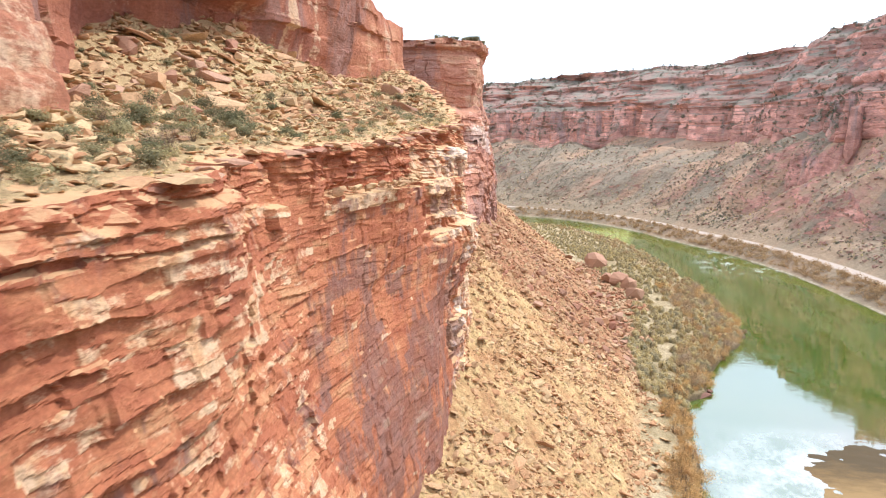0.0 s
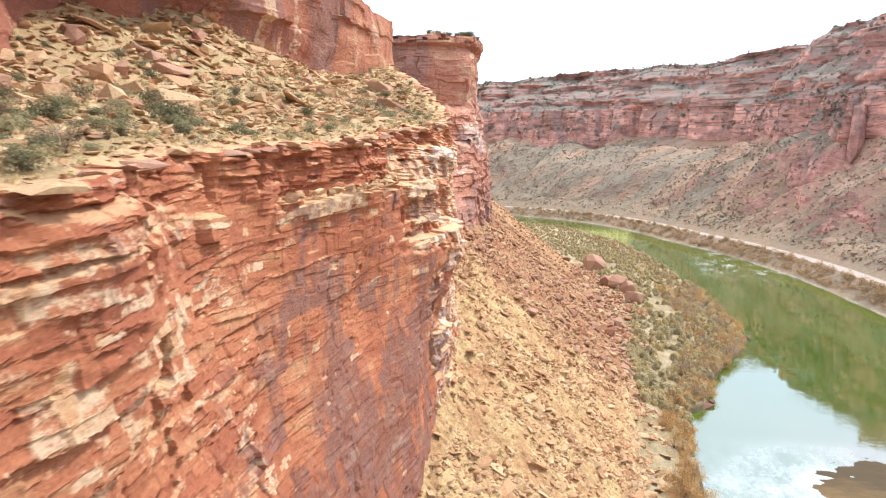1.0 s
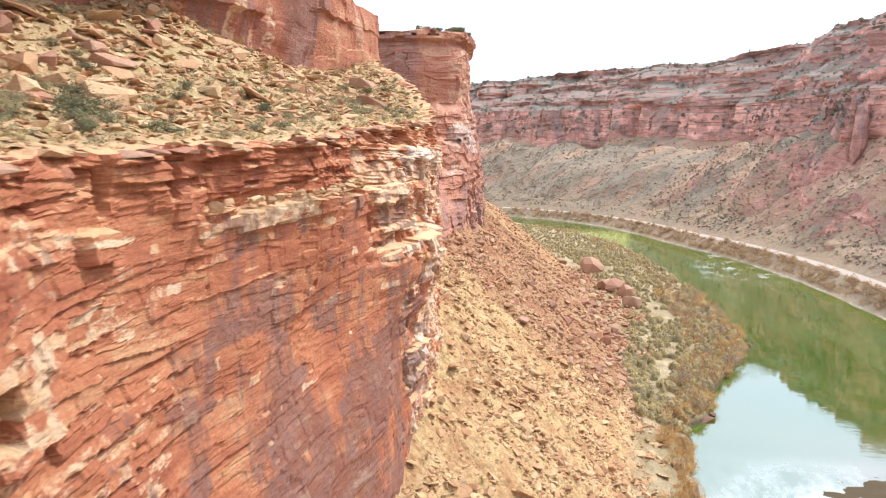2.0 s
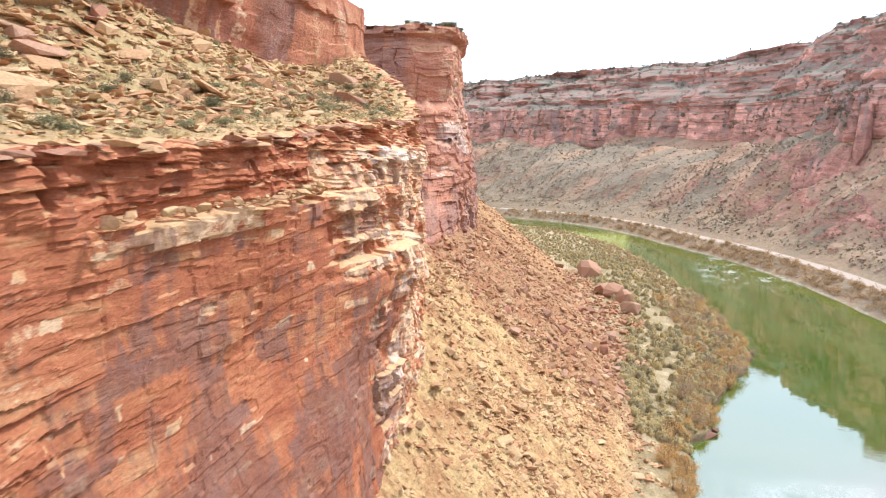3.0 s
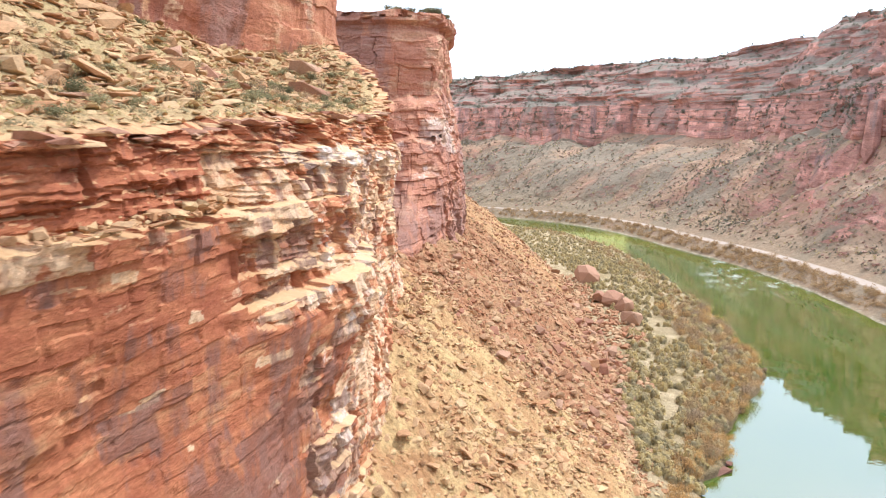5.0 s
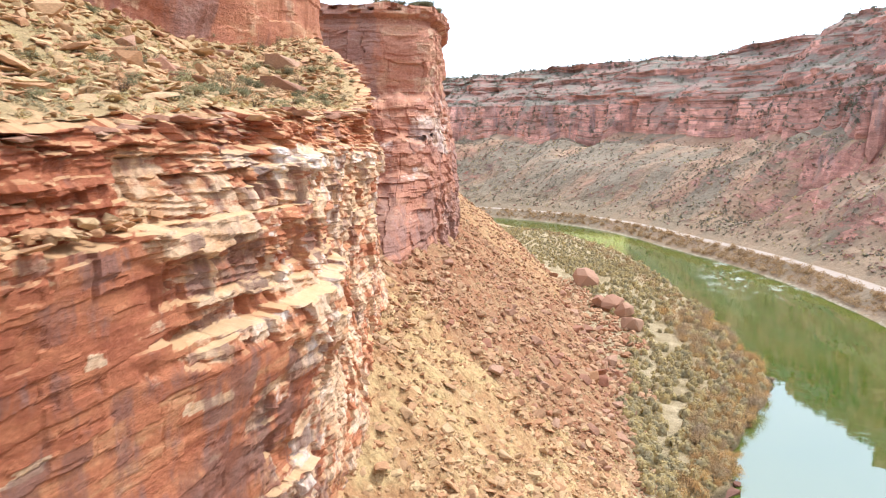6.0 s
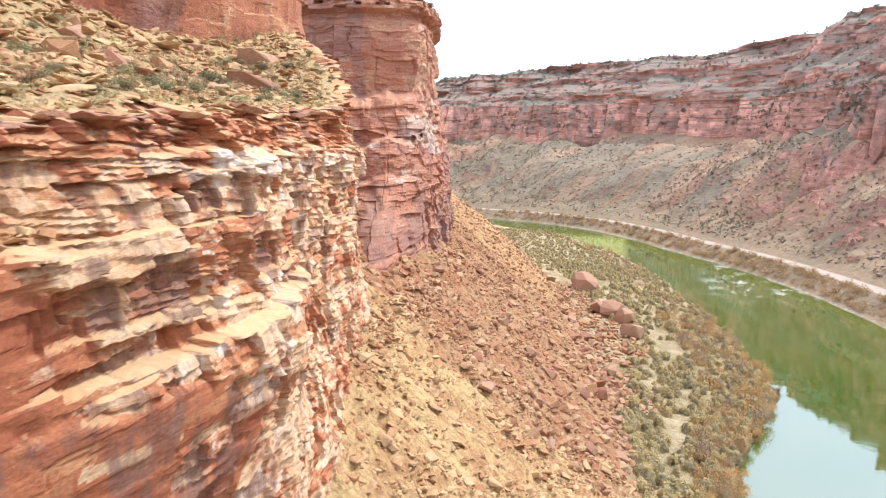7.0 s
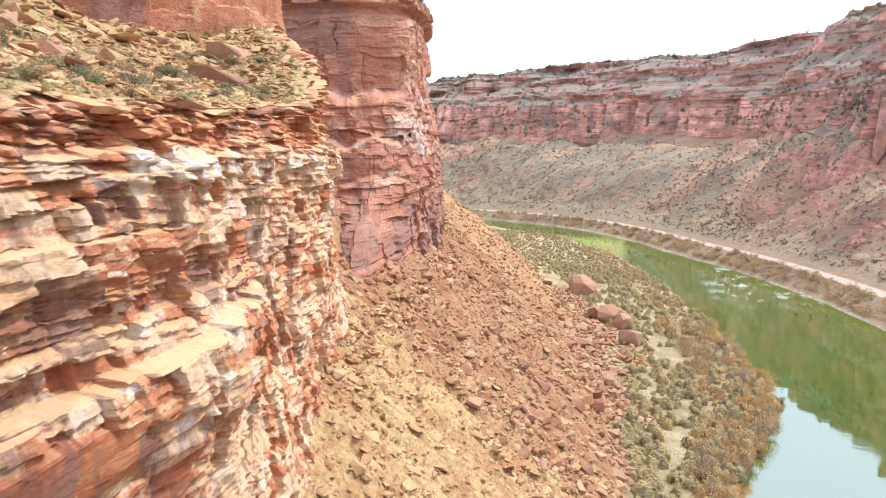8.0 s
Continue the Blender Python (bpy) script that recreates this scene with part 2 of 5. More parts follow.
def downhill(scale, shift, run=6.0):
    """Streaks that follow the fall of the far slope."""
    geo, mp, tex = n.new("ShaderNodeNewGeometry"), n.new("ShaderNodeMapping"), n.new("ShaderNodeTexNoise")
    mp.vector_type = "TEXTURE"
    mp.inputs["Rotation"].default_value, mp.inputs["Scale"].default_value = (0, 0, radians(24)), (run, 1, run)
    mp.inputs["Location"].default_value = (shift, shift, 0)
    tex.inputs["Scale"].default_value, tex.inputs["Detail"].default_value, tex.inputs["Roughness"].default_value = scale, 7, 0.62
    l.new(geo.outputs["Position"], mp.inputs["Vector"])
    l.new(mp.outputs[0], tex.inputs["Vector"])
    return tex.outputs["Fac"]


slope = blend(n, l, ramp(n, l, noise_node(n, l, 0.05, 8, (1, 1, 0.5), 0.7, 61), [(0.42, 0.0), (0.56, 1.0)]), (0.49, 0.33, 0.215), (0.43, 0.27, 0.175))
slope = blend(n, l, multiply(n, l, ramp(n, l, downhill(0.024, 40), [(0.46, 0.0), (0.54, 1.0)]), 0.85), slope, (0.25, 0.215, 0.155))
slope = blend(n, l, multiply(n, l, ramp(n, l, downhill(0.045, 120, 5.0), [(0.58, 0.0), (0.66, 1.0)]), 0.7), slope, (0.50, 0.23, 0.15))
slope = blend(n, l, position(n, l, "Z", 0, 60, [(9.0, 0.7), (26.0, 0.0)]), slope, (0.32, 0.24, 0.15))
ledge_tone = blend(n, l, ramp(n, l, noise_node(n, l, 0.04, 8, (1, 1, 2), 0.7, 64), [(0.42, 0.0), (0.58, 1.0)]), (0.35, 0.22, 0.175), (0.25, 0.225, 0.175))
slope = blend(n, l, position(n, l, "Z", 60, 200, [(68.0, 0.0), (76.0, 1.0)]), slope, ledge_tone)
slope = blend(n, l, 1.0, slope, ramp(n, l, noise_node(n, l, 0.5, 8, rough=0.78, shift=71), [(0.3, 0.6), (0.7, 1.05)]), "MULTIPLY")
l.new(blend(n, l, upward(n, l, 0.35, 0.6), stone, slope), bsdf.inputs["Base Color"])


# ---- meshes ----
def mesh_object(name, verts, faces, mat, parent=None, smooth=False):
    data = bpy.data.meshes.new(name)
    data.from_pydata([], [], [])
    verts = np.asarray(verts, np.float32).reshape(-1, 3)
    faces = np.asarray(faces, np.int32)
    per = faces.shape[1]
    data.vertices.add(len(verts))
    data.vertices.foreach_set("co", verts.ravel())
    data.loops.add(faces.size)
    data.loops.foreach_set("vertex_index", faces.ravel())
    data.polygons.add(len(faces))
    data.polygons.foreach_set("loop_start", np.arange(0, faces.size, per, dtype=np.int32))
    data.polygons.foreach_set("use_smooth", np.full(len(faces), smooth))
    data.update(calc_edges=True)
    data.validate()
    data.materials.append(mat)
    ob = new(name, data)
    if parent is not None:
        ob.parent = parent
    return ob


def grid_faces(rows, cols, flip=False):
    i = np.arange(rows * cols).reshape(rows, cols)
    quad = np.stack([i[:-1, :-1], i[1:, :-1], i[1:, 1:], i[:-1, 1:]], axis=-1).reshape(-1, 4)
    return quad[:, ::-1] if flip else quad


def sheet(name, x, y, z, mat, parent=None, flip=False, smooth=False):
    return mesh_object(name, np.stack([x, y, z], axis=-1), grid_faces(*x.shape, flip), mat, parent, smooth)


# ---- the lie of the land (z = 0 is the river) ----
bank_left = table([(-400, 16), (-100, 14), (137, 14.5), (161, 14.5), (186, 15.4), (192, 20), (215, 24), (236, 31), (249, 36), (262, 38.3),
                   (305, 33), (342, 30), (367, 23.6), (400, 19), (449, 5.8), (474, -0.5), (534, -29), (545, -36), (560, -57), (594, -88),
                   (640, -200), (700, -420)])
talus_foot = table([(-400, 2), (60, 2), (141, 6), (166, 5.9), (201, 3.7), (254, -3.4), (328, -17), (448, -51), (560, -120), (700, -480)])
rim_height = table([(-100, 61.2), (22, 61.6), (30, 61.9), (40, 62.8), (50, 63.3), (60, 63.7), (72, 63.9), (83, 64.3), (97, 65.1), (105, 65.8), (128, 66.5), (150, 67.8),
                    (160, 69.5), (166, 71.5), (175, 75), (184, 80), (205, 86)])
NEAR_PLAN = [(-19, -160), (-20, -60), (-21, 0), (-22, 35), (-24.3, 50), (-24.6, 60), (-24.7, 88), (-25.4, 104), (-26.6, 112), (-29.5, 126), (-31, 134),
             (-33.4, 146), (-35.6, 156), (-38, 166), (-42, 174), (-47, 180), (-54, 187), (-61, 198), (-68, 208), (-84, 216)]


def ground_z(x, y):
    """Talus, flat and river bed on the near side."""
    x, y = np.asarray(x, float), np.asarray(y, float)
    foot, bank = talus_foot(y), bank_left(y)
    up = np.maximum(foot - x, 0)
    talus = 0.78 * up * step(-2, 10, up + 3) + 1.4 * fbm(x / 17, y / 17, seed=4) * step(0, 14, up) + 0.65 * fbm(x / 5.5, y / 3.6, seed=8) * step(0, 8, up) + 0.28 * fbm(x / 1.9, y / 1.4, 0, 2, seed=9) * step(0, 6, up)
    flat = np.where(x > foot, 4.6 - 3.2 * (x - foot) / np.maximum(bank - foot, 4), 4.6)
    z = talus + flat + 0.25 * fbm(x / 6, y / 6, seed=2) + 0.12 * fbm(x / 1.3, y / 1.3, seed=3)
    edge = step(-1.5, 3.0, x - bank + 1.2 * vnoise(y / 5, 0, 0, 6))
    return z * (1 - edge) - 2.2 * edge


def terrace_z(x, y, inward):
    d = np.maximum(inward, 0)
    k = 1 + 0.25 * step(95, 115, y)
    rise = 0.3 + 0.7 * step(52, 90, y)
    z = rim_height(y) + k * (0.2 * np.minimum(d, 17) + rise * (0.45 * np.clip(d - 17, 0, 7) + 0.6 * np.maximum(d - 24, 0)))
    return z + 0.35 * fbm(x / 6, y / 6, seed=21) * step(0, 5, d) + 0.12 * fbm(x / 1.4, y / 1.4, seed=22)


# ground: one sheet from the cliff's foot to under the water
gy = np.concatenate([np.arange(-160, 20, 4.0), np.arange(20, 265, 0.55), np.arange(265, 460, 1.3), np.arange(460, 700, 4.0)])
gl = table([(-160, -30), (120, -36), (150, -52), (170, -66), (240, -66), (300, -84), (400, -140), (520, -330), (700, -700)])
gu = np.linspace(0, 1, 190)
GX = gl(gy)[:, None] + (bank_left(gy) + 9 - gl(gy))[:, None] * gu[None, :]
GY = np.repeat(gy[:, None], len(gu), 1)
TALUS, n, l, bsdf = material("talus_earth")
wander = noise_node(n, l, 0.05, 6, rough=0.65)
along = position(n, l, "Y", 100, 400, [(168, 0.0), (184, 1.0), (250, 0.8), (300, 0.45)])
redder = ramp(n, l, added(n, l, along, wander, 0.6), [(0.6, 0.0), (0.9, 1.0)])
tan_earth = blend(n, l, ramp(n, l, noise_node(n, l, 0.13, 8, rough=0.7, shift=4), [(0.43, 0.0), (0.6, 1.0)]), (0.74, 0.515, 0.245), (0.56, 0.31, 0.145))
red_earth = blend(n, l, ramp(n, l, noise_node(n, l, 0.16, 8, rough=0.7, shift=14), [(0.42, 0.0), (0.6, 1.0)]), (0.47, 0.225, 0.115), (0.56, 0.355, 0.185))
flat_earth = blend(n, l, ramp(n, l, noise_node(n, l, 0.09, 7, rough=0.7, shift=24), [(0.4, 0.0), (0.62, 1.0)]), (0.38, 0.29, 0.15), (0.62, 0.49, 0.3))
colour = blend(n, l, redder, tan_earth, red_earth)
colour = blend(n, l, position(n, l, "Z", 0, 20, [(5.0, 1.0), (7.5, 0.0)]), colour, flat_earth)
colour = blend(n, l, position(n, l, "Z", -2, 4, [(0.7, 1.0), (1.5, 0.0)]), colour, (0.17, 0.125, 0.07))
stones = ramp(n, l, noise_node(n, l, 1.5, 8, rough=0.78, shift=9), [(0.3, 0.42), (0.5, 0.76), (0.68, 0.98)])
colour = blend(n, l, 1.0, colour, stones, "MULTIPLY")
l.new(colour, bsdf.inputs["Base Color"])
bsdf.inputs["Roughness"].default_value = 0.95
bsdf.inputs["Specular IOR Level"].default_value = 0.15
bumped(n, l, bsdf, [(noise_node(n, l, 1.2, 8, rough=0.75, shift=9), 0.9, 0.6), (noise_node(n, l, 6, 5, rough=0.7), 0.5, 0.1)])
ground = sheet("ground", GX, GY, ground_z(GX, GY), TALUS, flip=True)
tagged(ground, "tan and red stony talus slope running down to the riverbank flat", "ground", kind="structure")


# ---- cliffs ----
def bedded(s, z, seed, thin=0.5, thick=3.0, low=0.0, high=120.0, massive=(), groove=1.0):
    """How far the rock stands out: beds of uneven thickness, cut by joints into blocks."""
    rnd = random.Random(seed)
    edges, v = [low], low
    while v < high:
        t = rnd.uniform(thin, thick)
        for a, b, more in massive:
            if a < v < b:
                t = rnd.uniform(more * 0.6, more * 1.4)
        v += t
        edges.append(v)
    edges = np.array(edges)
    zz = z + 0.9 * vnoise(s / 23, 0, 0, seed) + 0.4 * vnoise(s / 7, 0, 0, seed + 1) + 0.12 * vnoise(s / 1.7, z / 2, 0, seed + 5)
    k = np.clip(np.searchsorted(edges, zz) - 1, 0, len(edges) - 2)
    f = (zz - edges[k]) / (edges[k + 1] - edges[k])
    stand = np.array([rnd.uniform(-0.45, 0.45) for _ in edges])
    width = np.array([rnd.uniform(1.0, 4.5) for _ in edges]) * np.clip((edges[np.minimum(np.arange(len(edges)) + 1, len(edges) - 1)] - edges) / 1.5, 0.7, 2.2)
    shift = np.array([rnd.uniform(0, 50) for _ in edges])
    c = (s + shift[k]) / width[k] + 0.35 * vnoise(s / 2.0, k * 3.1, 0, seed + 2)
    ci = np.floor(c)
    cf = c - ci
    block = lattice(ci, k, k * 0, seed + 3) - 0.5
    gone = np.where(lattice(ci, k, k * 0 + 7, seed + 4) > 0.9, -0.9, 0.0)
    thick_k = edges[k + 1] - edges[k]
    joint = -0.3 * step(0.22, 0.02, np.minimum(f, 1 - f) * thick_k) - 0.25 * step(0.2, 0.02, np.minimum(cf, 1 - cf) * width[k])
    return stand[k] + 0.75 * block + gone + groove * joint


def sweep(line, d, z):
    """Points that stand d out from a plan line at heights z."""
    t = np.gradient(line, axis=0)
    t /= np.linalg.norm(t, axis=1)[:, None]
    nx, ny = t[:, 1], -t[:, 0]
    return line[:, 0][:, None] + nx[:, None] * d, line[:, 1][:, None] + ny[:, None] * d


# near wall
def cells(s, z, seed, thin, thick, narrow, broad, wave=0.25):
    """Beds cut by upright joints: for every point four random numbers of its block, where it lies in it, and how far the joints are."""
    rs = np.random.RandomState(seed)
    edges = 8 + np.cumsum(rs.uniform(thin, thick, int(90 / thin)))
    zz = z + wave * vnoise(s / 15, 0, 0, seed) + 0.4 * wave * vnoise(s / 3.5, z / 3, 0, seed + 1)
    k = np.clip(np.searchsorted(edges, zz) - 1, 0, len(edges) - 2)
    wide, off = rs.uniform(narrow, broad, len(edges))[k], rs.uniform(0, 50, len(edges))[k]
    c = (s + off + 0.08 * narrow * vnoise(z / (1.2 * thick), s / 9, 0, seed + 2)) / wide + 0.45 * vnoise(s / (1.7 * broad), k * 3.1, 0, seed + 3)
    ci = np.floor(c)
    f, cf = (zz - edges[k]) / (edges[k + 1] - edges[k]), c - ci
    r = [lattice(ci, k, k * 0 + q, seed + 4) for q in range(4)]
    return r, f, cf, np.minimum(f, 1 - f) * (edges[k + 1] - edges[k]), np.minimum(cf, 1 - cf) * wide


def give_traits(ob, values):
    for key, value in zip(("bleach", "coat_shade", "hue", "grey"), values):
        ob.data.attributes.new(key, "FLOAT", "POINT").data.foreach_set("value", value.astype(np.float32).ravel())


ns, nline = smooth_line(NEAR_PLAN, 0.05)
y_fine = nline[:, 1]
gap = table([(-40, 0.9), (10, 0.8), (18, 0.16), (132, 0.16), (150, 0.26), (216, 0.4)])
pick, at = [], -1.0
for i in range(len(ns)):
    if y_fine[i] > -40 and ns[i] >= at:
        pick.append(i)
        at = ns[i] + gap(y_fine[i])
t_line = np.gradient(nline, axis=0)[pick]
ns, nline = ns[pick], nline[pick]
t_line /= np.linalg.norm(t_line, axis=1)[:, None]
y_of = nline[:, 1]
top = rim_height(y_of) + 0.2 * fbm(ns / 3, seed=71)
v = np.concatenate([np.linspace(0, 0.42, 70), np.linspace(0.42, 0.72, 85)[1:], np.linspace(0.72, 1, 116)[1:]])
S = np.repeat(ns[:, None], len(v), 1)
Yw = np.repeat(y_of[:, None], len(v), 1)
Z = 18.0 + (top[:, None] - 18.0) * v[None, :]
below = top[:, None] - Z
wob = fbm(S / 7, Z / 5, 0, 3, 57)
starts = 92 + 10 * step(51.5, 49.5, Z) + 5.0 * wob
broken = step(starts - 2, starts + 3, Yw)                      # the shattered, bleached stretch
left = 1 - step(50, 62, Yw + 0.25 * (Z - 50) + 3.5 * wob)      # the chipped, ledgy stretch before the smooth one
middle = np.clip(1 - broken - left, 0, 1)
rim_band = np.maximum(step(59.2, 59.6, Z) * (1 - broken), step(63.0, 63.6, Z) * broken) * (1 - left * step(61, 60, Z))
warp_s, warp_z = fbm(S / 2.2, Z / 1.6, 0, 3, 311), fbm(S / 3.0, Z / 1.3, 0, 4, 312)
Sw, Zw = S + 0.05 * warp_s + 0.8 * vnoise(S / 6, Z / 9, 0, 313), Z + 0.07 * warp_z
panel = cells(S + 0.2 * warp_s, Z + 0.06 * warp_z, 301, 2.4, 4.6, 5.0, 12.0, 0.35)
block = cells(Sw + 0.25 * Z, Zw - 0.05 * S, 302, 0.8, 2.4, 1.8, 6.5)
chip = cells(Sw - 0.4 * Z, Zw + 0.08 * S, 303, 0.25, 0.8, 0.9, 4.0, 0.2)
slab = cells(Sw, Zw - 0.03 * S, 304, 0.9, 3.4, 4.0, 13.0, 0.8)
column = cells(S + 0.06 * warp_s + 0.15 * Z, Z + 0.2 * warp_z, 306, 2.2, 6.5, 1.1, 4.2)
plate = cells(Sw, Z + 0.1 * warp_z, 305, 0.2, 0.55, 0.8, 5.0, 0.2)
ridge = 0.5 - np.abs(fbm(S / 5.5 + 0.3 * Z, Z / 1.0, 0, 4, 314, 0.5))
gone = (block[0][0] > 0.70) * 1.0                              # blocks that have fallen out
D = 1.5 * fbm(S / 21, Z / 24, 0, 2, 40) + 0.16 * fbm(S / 5, Z / 6, 0, 3, 41)
low = step(53.0, 51.0, Z) * step(106, 112, Yw + 2 * wob)        # upright slabs low in the bleached stretch
D += middle * (0.34 * (1 - panel[1]) * (panel[0][0] > 0.35) * panel[0][3] + 0.10 * (1 - block[1]) * (block[0][1] > 0.65) - 0.10 * step(0.12, 0.03, panel[4]) * (panel[0][2] > 0.6)
               + 0.25 * (panel[2] - 0.5) * (panel[0][2] - 0.5) + 0.05 * ridge + 0.08 * (1 - chip[1]) * (chip[0][0] > 0.91) - 0.15 * (chip[0][0] > 0.96) - 0.14 * (column[0][1] > 0.86) * (chip[0][3] > 0.5) + 0.10 * (column[0][0] > 0.85) * (chip[0][2] > 0.4))
D += left * (0.6 * (1 - slab[1]) * slab[0][0] + 0.22 * (1 - block[1]) * (block[0][0] > 0.55) + 0.15 * (block[0][0] - 0.5) * (block[0][3] > 0.5) - 0.4 * gone * (block[0][3] > 0.7) + 0.16 * (1 - chip[1]) * (chip[0][0] > 0.5) - 0.18 * (chip[0][0] > 0.9)
             + 0.5 * (block[2] - 0.5) * (block[0][2] - 0.5) + 0.10 * ridge + 0.5 * (slab[2] - 0.5) * (slab[0][2] - 0.5))
D += broken * (1 - low) * (1.0 * (panel[0][0] - 0.5) + 0.5 * (1 - block[1]) * (block[0][0] > 0.3) * block[0][2] + 0.3 * (block[0][0] - 0.5) - 0.7 * gone + 0.26 * (1 - chip[1]) * (chip[0][0] > 0.4) - 0.25 * (chip[0][0] > 0.9) + 0.5 * (chip[2] - 0.5) * (chip[0][3] - 0.5)
               + 1.3 * (block[2] - 0.5) * (block[0][3] - 0.5) - 0.12 * step(0.14, 0.04, block[4]) + 0.12 * ridge)
D += broken * low * (0.9 * (panel[0][0] - 0.5) + 0.5 * (column[0][0] - 0.5) + 0.5 * (1 - column[1]) * column[0][3] - 0.7 * (column[0][1] > 0.85) + 0.9 * (column[2] - 0.5) * (column[0][2] - 0.5) + 0.3 * (1 - block[1]) * (block[0][0] > 0.5)
                     + 0.26 * (1 - chip[1]) * (chip[0][0] > 0.4) + 0.5 * (chip[2] - 0.5) * (chip[0][3] - 0.5) + 0.12 * ridge)
near_top = np.maximum(rim_band * (1 - 0.55 * middle * step(61.0, 60.2, Z)), step(2.6, 1.8, below))
D += near_top * (1 - 0.45 * left) * (1 - 0.5 * broken * step(1.3, 1.9, below)) * (0.2 * (plate[0][0] - 0.5) + 0.22 * (1 - plate[1]) * (plate[0][3] > 0.5) - 0.35 * (plate[0][1] > 0.88) + 0.45 * (1 - block[1]) * (block[0][1] > 0.3) - 0.4 * gone * (block[0][2] > 0.5) + 0.6 * (block[2] - 0.5) * (block[0][3] - 0.5) + 0.12 * ridge)
D += 0.03 * fbm(S / 0.7, Z / 0.5, 0, 2, 45)
D += np.clip((46 - Z) / 22, 0, 1) * 2.6
bench = step(57, 66, Yw) * (1 - step(91, 97, Yw))
lip = 59.1 + 0.7 * (lattice(np.floor(S / 2.6 + 0.9 * vnoise(S / 4, 0, 0, 54)), S * 0, S * 0, 55) - 0.5) - 0.25 * vnoise(S / 9, 0, 0, 44)
D -= (bench * (1.9 + 0.5 * vnoise(S / 6, 0, 0, 52)) + 0.4 * left) * step(lip - 0.08, lip + 0.2, Z)          # the ledge under the rim
D += 0.8 * bench * (block[0][0] - 0.3) * step(lip - 1.5, lip - 1.3, Z) * step(lip + 0.1, lip - 0.1, Z)
D -= 1.4 * step(90, 95, Yw) * step(110, 104, Yw) * step(60.3, 63.6, Z)                                         # a sloping shoulder over the ledge's end
step_z = 63.2 + 1.6 * (lattice(np.floor(S / 4.2 + 0.6 * vnoise(S / 5, 0, 0, 335)), S * 0, S * 0, 336) - 0.5)
D -= broken * step(92, 104, Yw) * (0.9 * step(step_z - 0.15, step_z + 0.15, Z) + 0.8 * step(62.0, 65.5, Z)) + 0.7 * left * step(60.6 + 0.8 * vnoise(S / 3, 0, 0, 337), 61.2 + 0.8 * vnoise(S / 3, 0, 0, 337), Z)
shelf = step(86, 97, Yw) * (1 - step(118, 132, Yw))
shelf_z = 52.3 + 0.7 * (lattice(np.floor(S / 3.4), S * 0, S * 0, 58) - 0.5) + 0.2 * vnoise(S / 8, 0, 0, 46)
D += 1.9 * shelf * step(shelf_z + 0.25, shelf_z - 0.1, Z) * step(40.0, 50.0, Z)                              # tan shelf in the bleached stretch
brow = step(102, 105, Yw) * step(128, 120, Yw) * step(61.5 + 0.4 * warp_s, 61.8 + 0.4 * warp_s, Z) * step(63.3 + 0.5 * warp_s, 63.0 + 0.5 * warp_s, Z)
D += 0.6 * brow               # pale brow over the row of alcoves
cell = S / 2.9 + 0.4 * vnoise(S / 5, 0, 0, 47)
arch = np.abs(cell - np.floor(cell) - 0.5) * 2
hole = (lattice(np.floor(cell), np.floor(cell) * 0, np.floor(cell) * 0, 48) > 0.3) * step(0.95, 0.8, arch)
alcove = hole * step(102, 103.5, Yw) * step(134, 128, Yw) * step(59.5, 59.8, Z) * step(61.7, 61.4, Z + 0.5 * arch ** 2)
cell = S / 4.6 + 0.5 * vnoise(S / 6, 0, 0, 351)
arch = np.abs(cell - np.floor(cell) - 0.5) * 2
roof = 57.6 + 0.9 * (lattice(np.floor(cell), np.floor(cell) * 0, np.floor(cell) * 0, 352) - 0.5)
hollow = (lattice(np.floor(cell), np.floor(cell) * 0, np.floor(cell) * 0, 353) > 0.22) * step(0.98, 0.86, arch) * step(88, 92, Yw) * step(124, 119, Yw) * step(54.3, 54.7, Z) * step(roof, roof - 0.3, Z + 0.4 * arch ** 2)
D -= 0.7 * alcove + 0.55 * hollow
for y0, half, z0, z1, deep in ((38.8, 0.3, 58.2, 70, 2.4), (51.5, 0.25, 60, 70, 1.2), (57.0, 0.25, 60.5, 70, 1.0), (77.5, 0.3, 61, 70, 0.9), (41.2, 0.9, 51.2, 53.8, 1.9),
                               (40.0, 0.5, 49.0, 51.2, 0.9), (108.5, 0.3, 47, 51, 1.0), (127.8, 0.8, 47.6, 52.3, 1.6), (125, 0.7, 34, 42, 1.6), (138, 0.5, 40, 62, 1.4), (152, 0.6, 40, 66, 1.6)):
    w = Yw + 0.35 * vnoise(Z / 1.5, 0, 0, int(y0))
    D -= deep * step(half + 0.25, half - 0.1, np.abs(w - y0)) * step(z0 - 0.3, z0 + 0.3, Z) * step(z1 + 0.3, z1 - 0.3, Z)
D += 1.0 * step(1.45, 1.25, np.abs(Yw - 50.0)) * step(0.85, 0.7, np.abs(Z - 58.5))                # a block that juts out

# what the rock of each block is like: bleached, varnished, and how red; recess shade is painted in
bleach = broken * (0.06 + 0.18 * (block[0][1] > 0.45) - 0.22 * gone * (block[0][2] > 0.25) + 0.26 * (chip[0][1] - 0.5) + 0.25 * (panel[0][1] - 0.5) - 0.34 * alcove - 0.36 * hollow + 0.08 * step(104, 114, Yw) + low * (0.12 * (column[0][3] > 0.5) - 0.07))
bleach += left * (-0.02 + 0.12 * (block[0][1] > 0.58) + 0.34 * (chip[0][1] - 0.5) - 0.12 * gone + 0.25 * (slab[0][1] - 0.5))
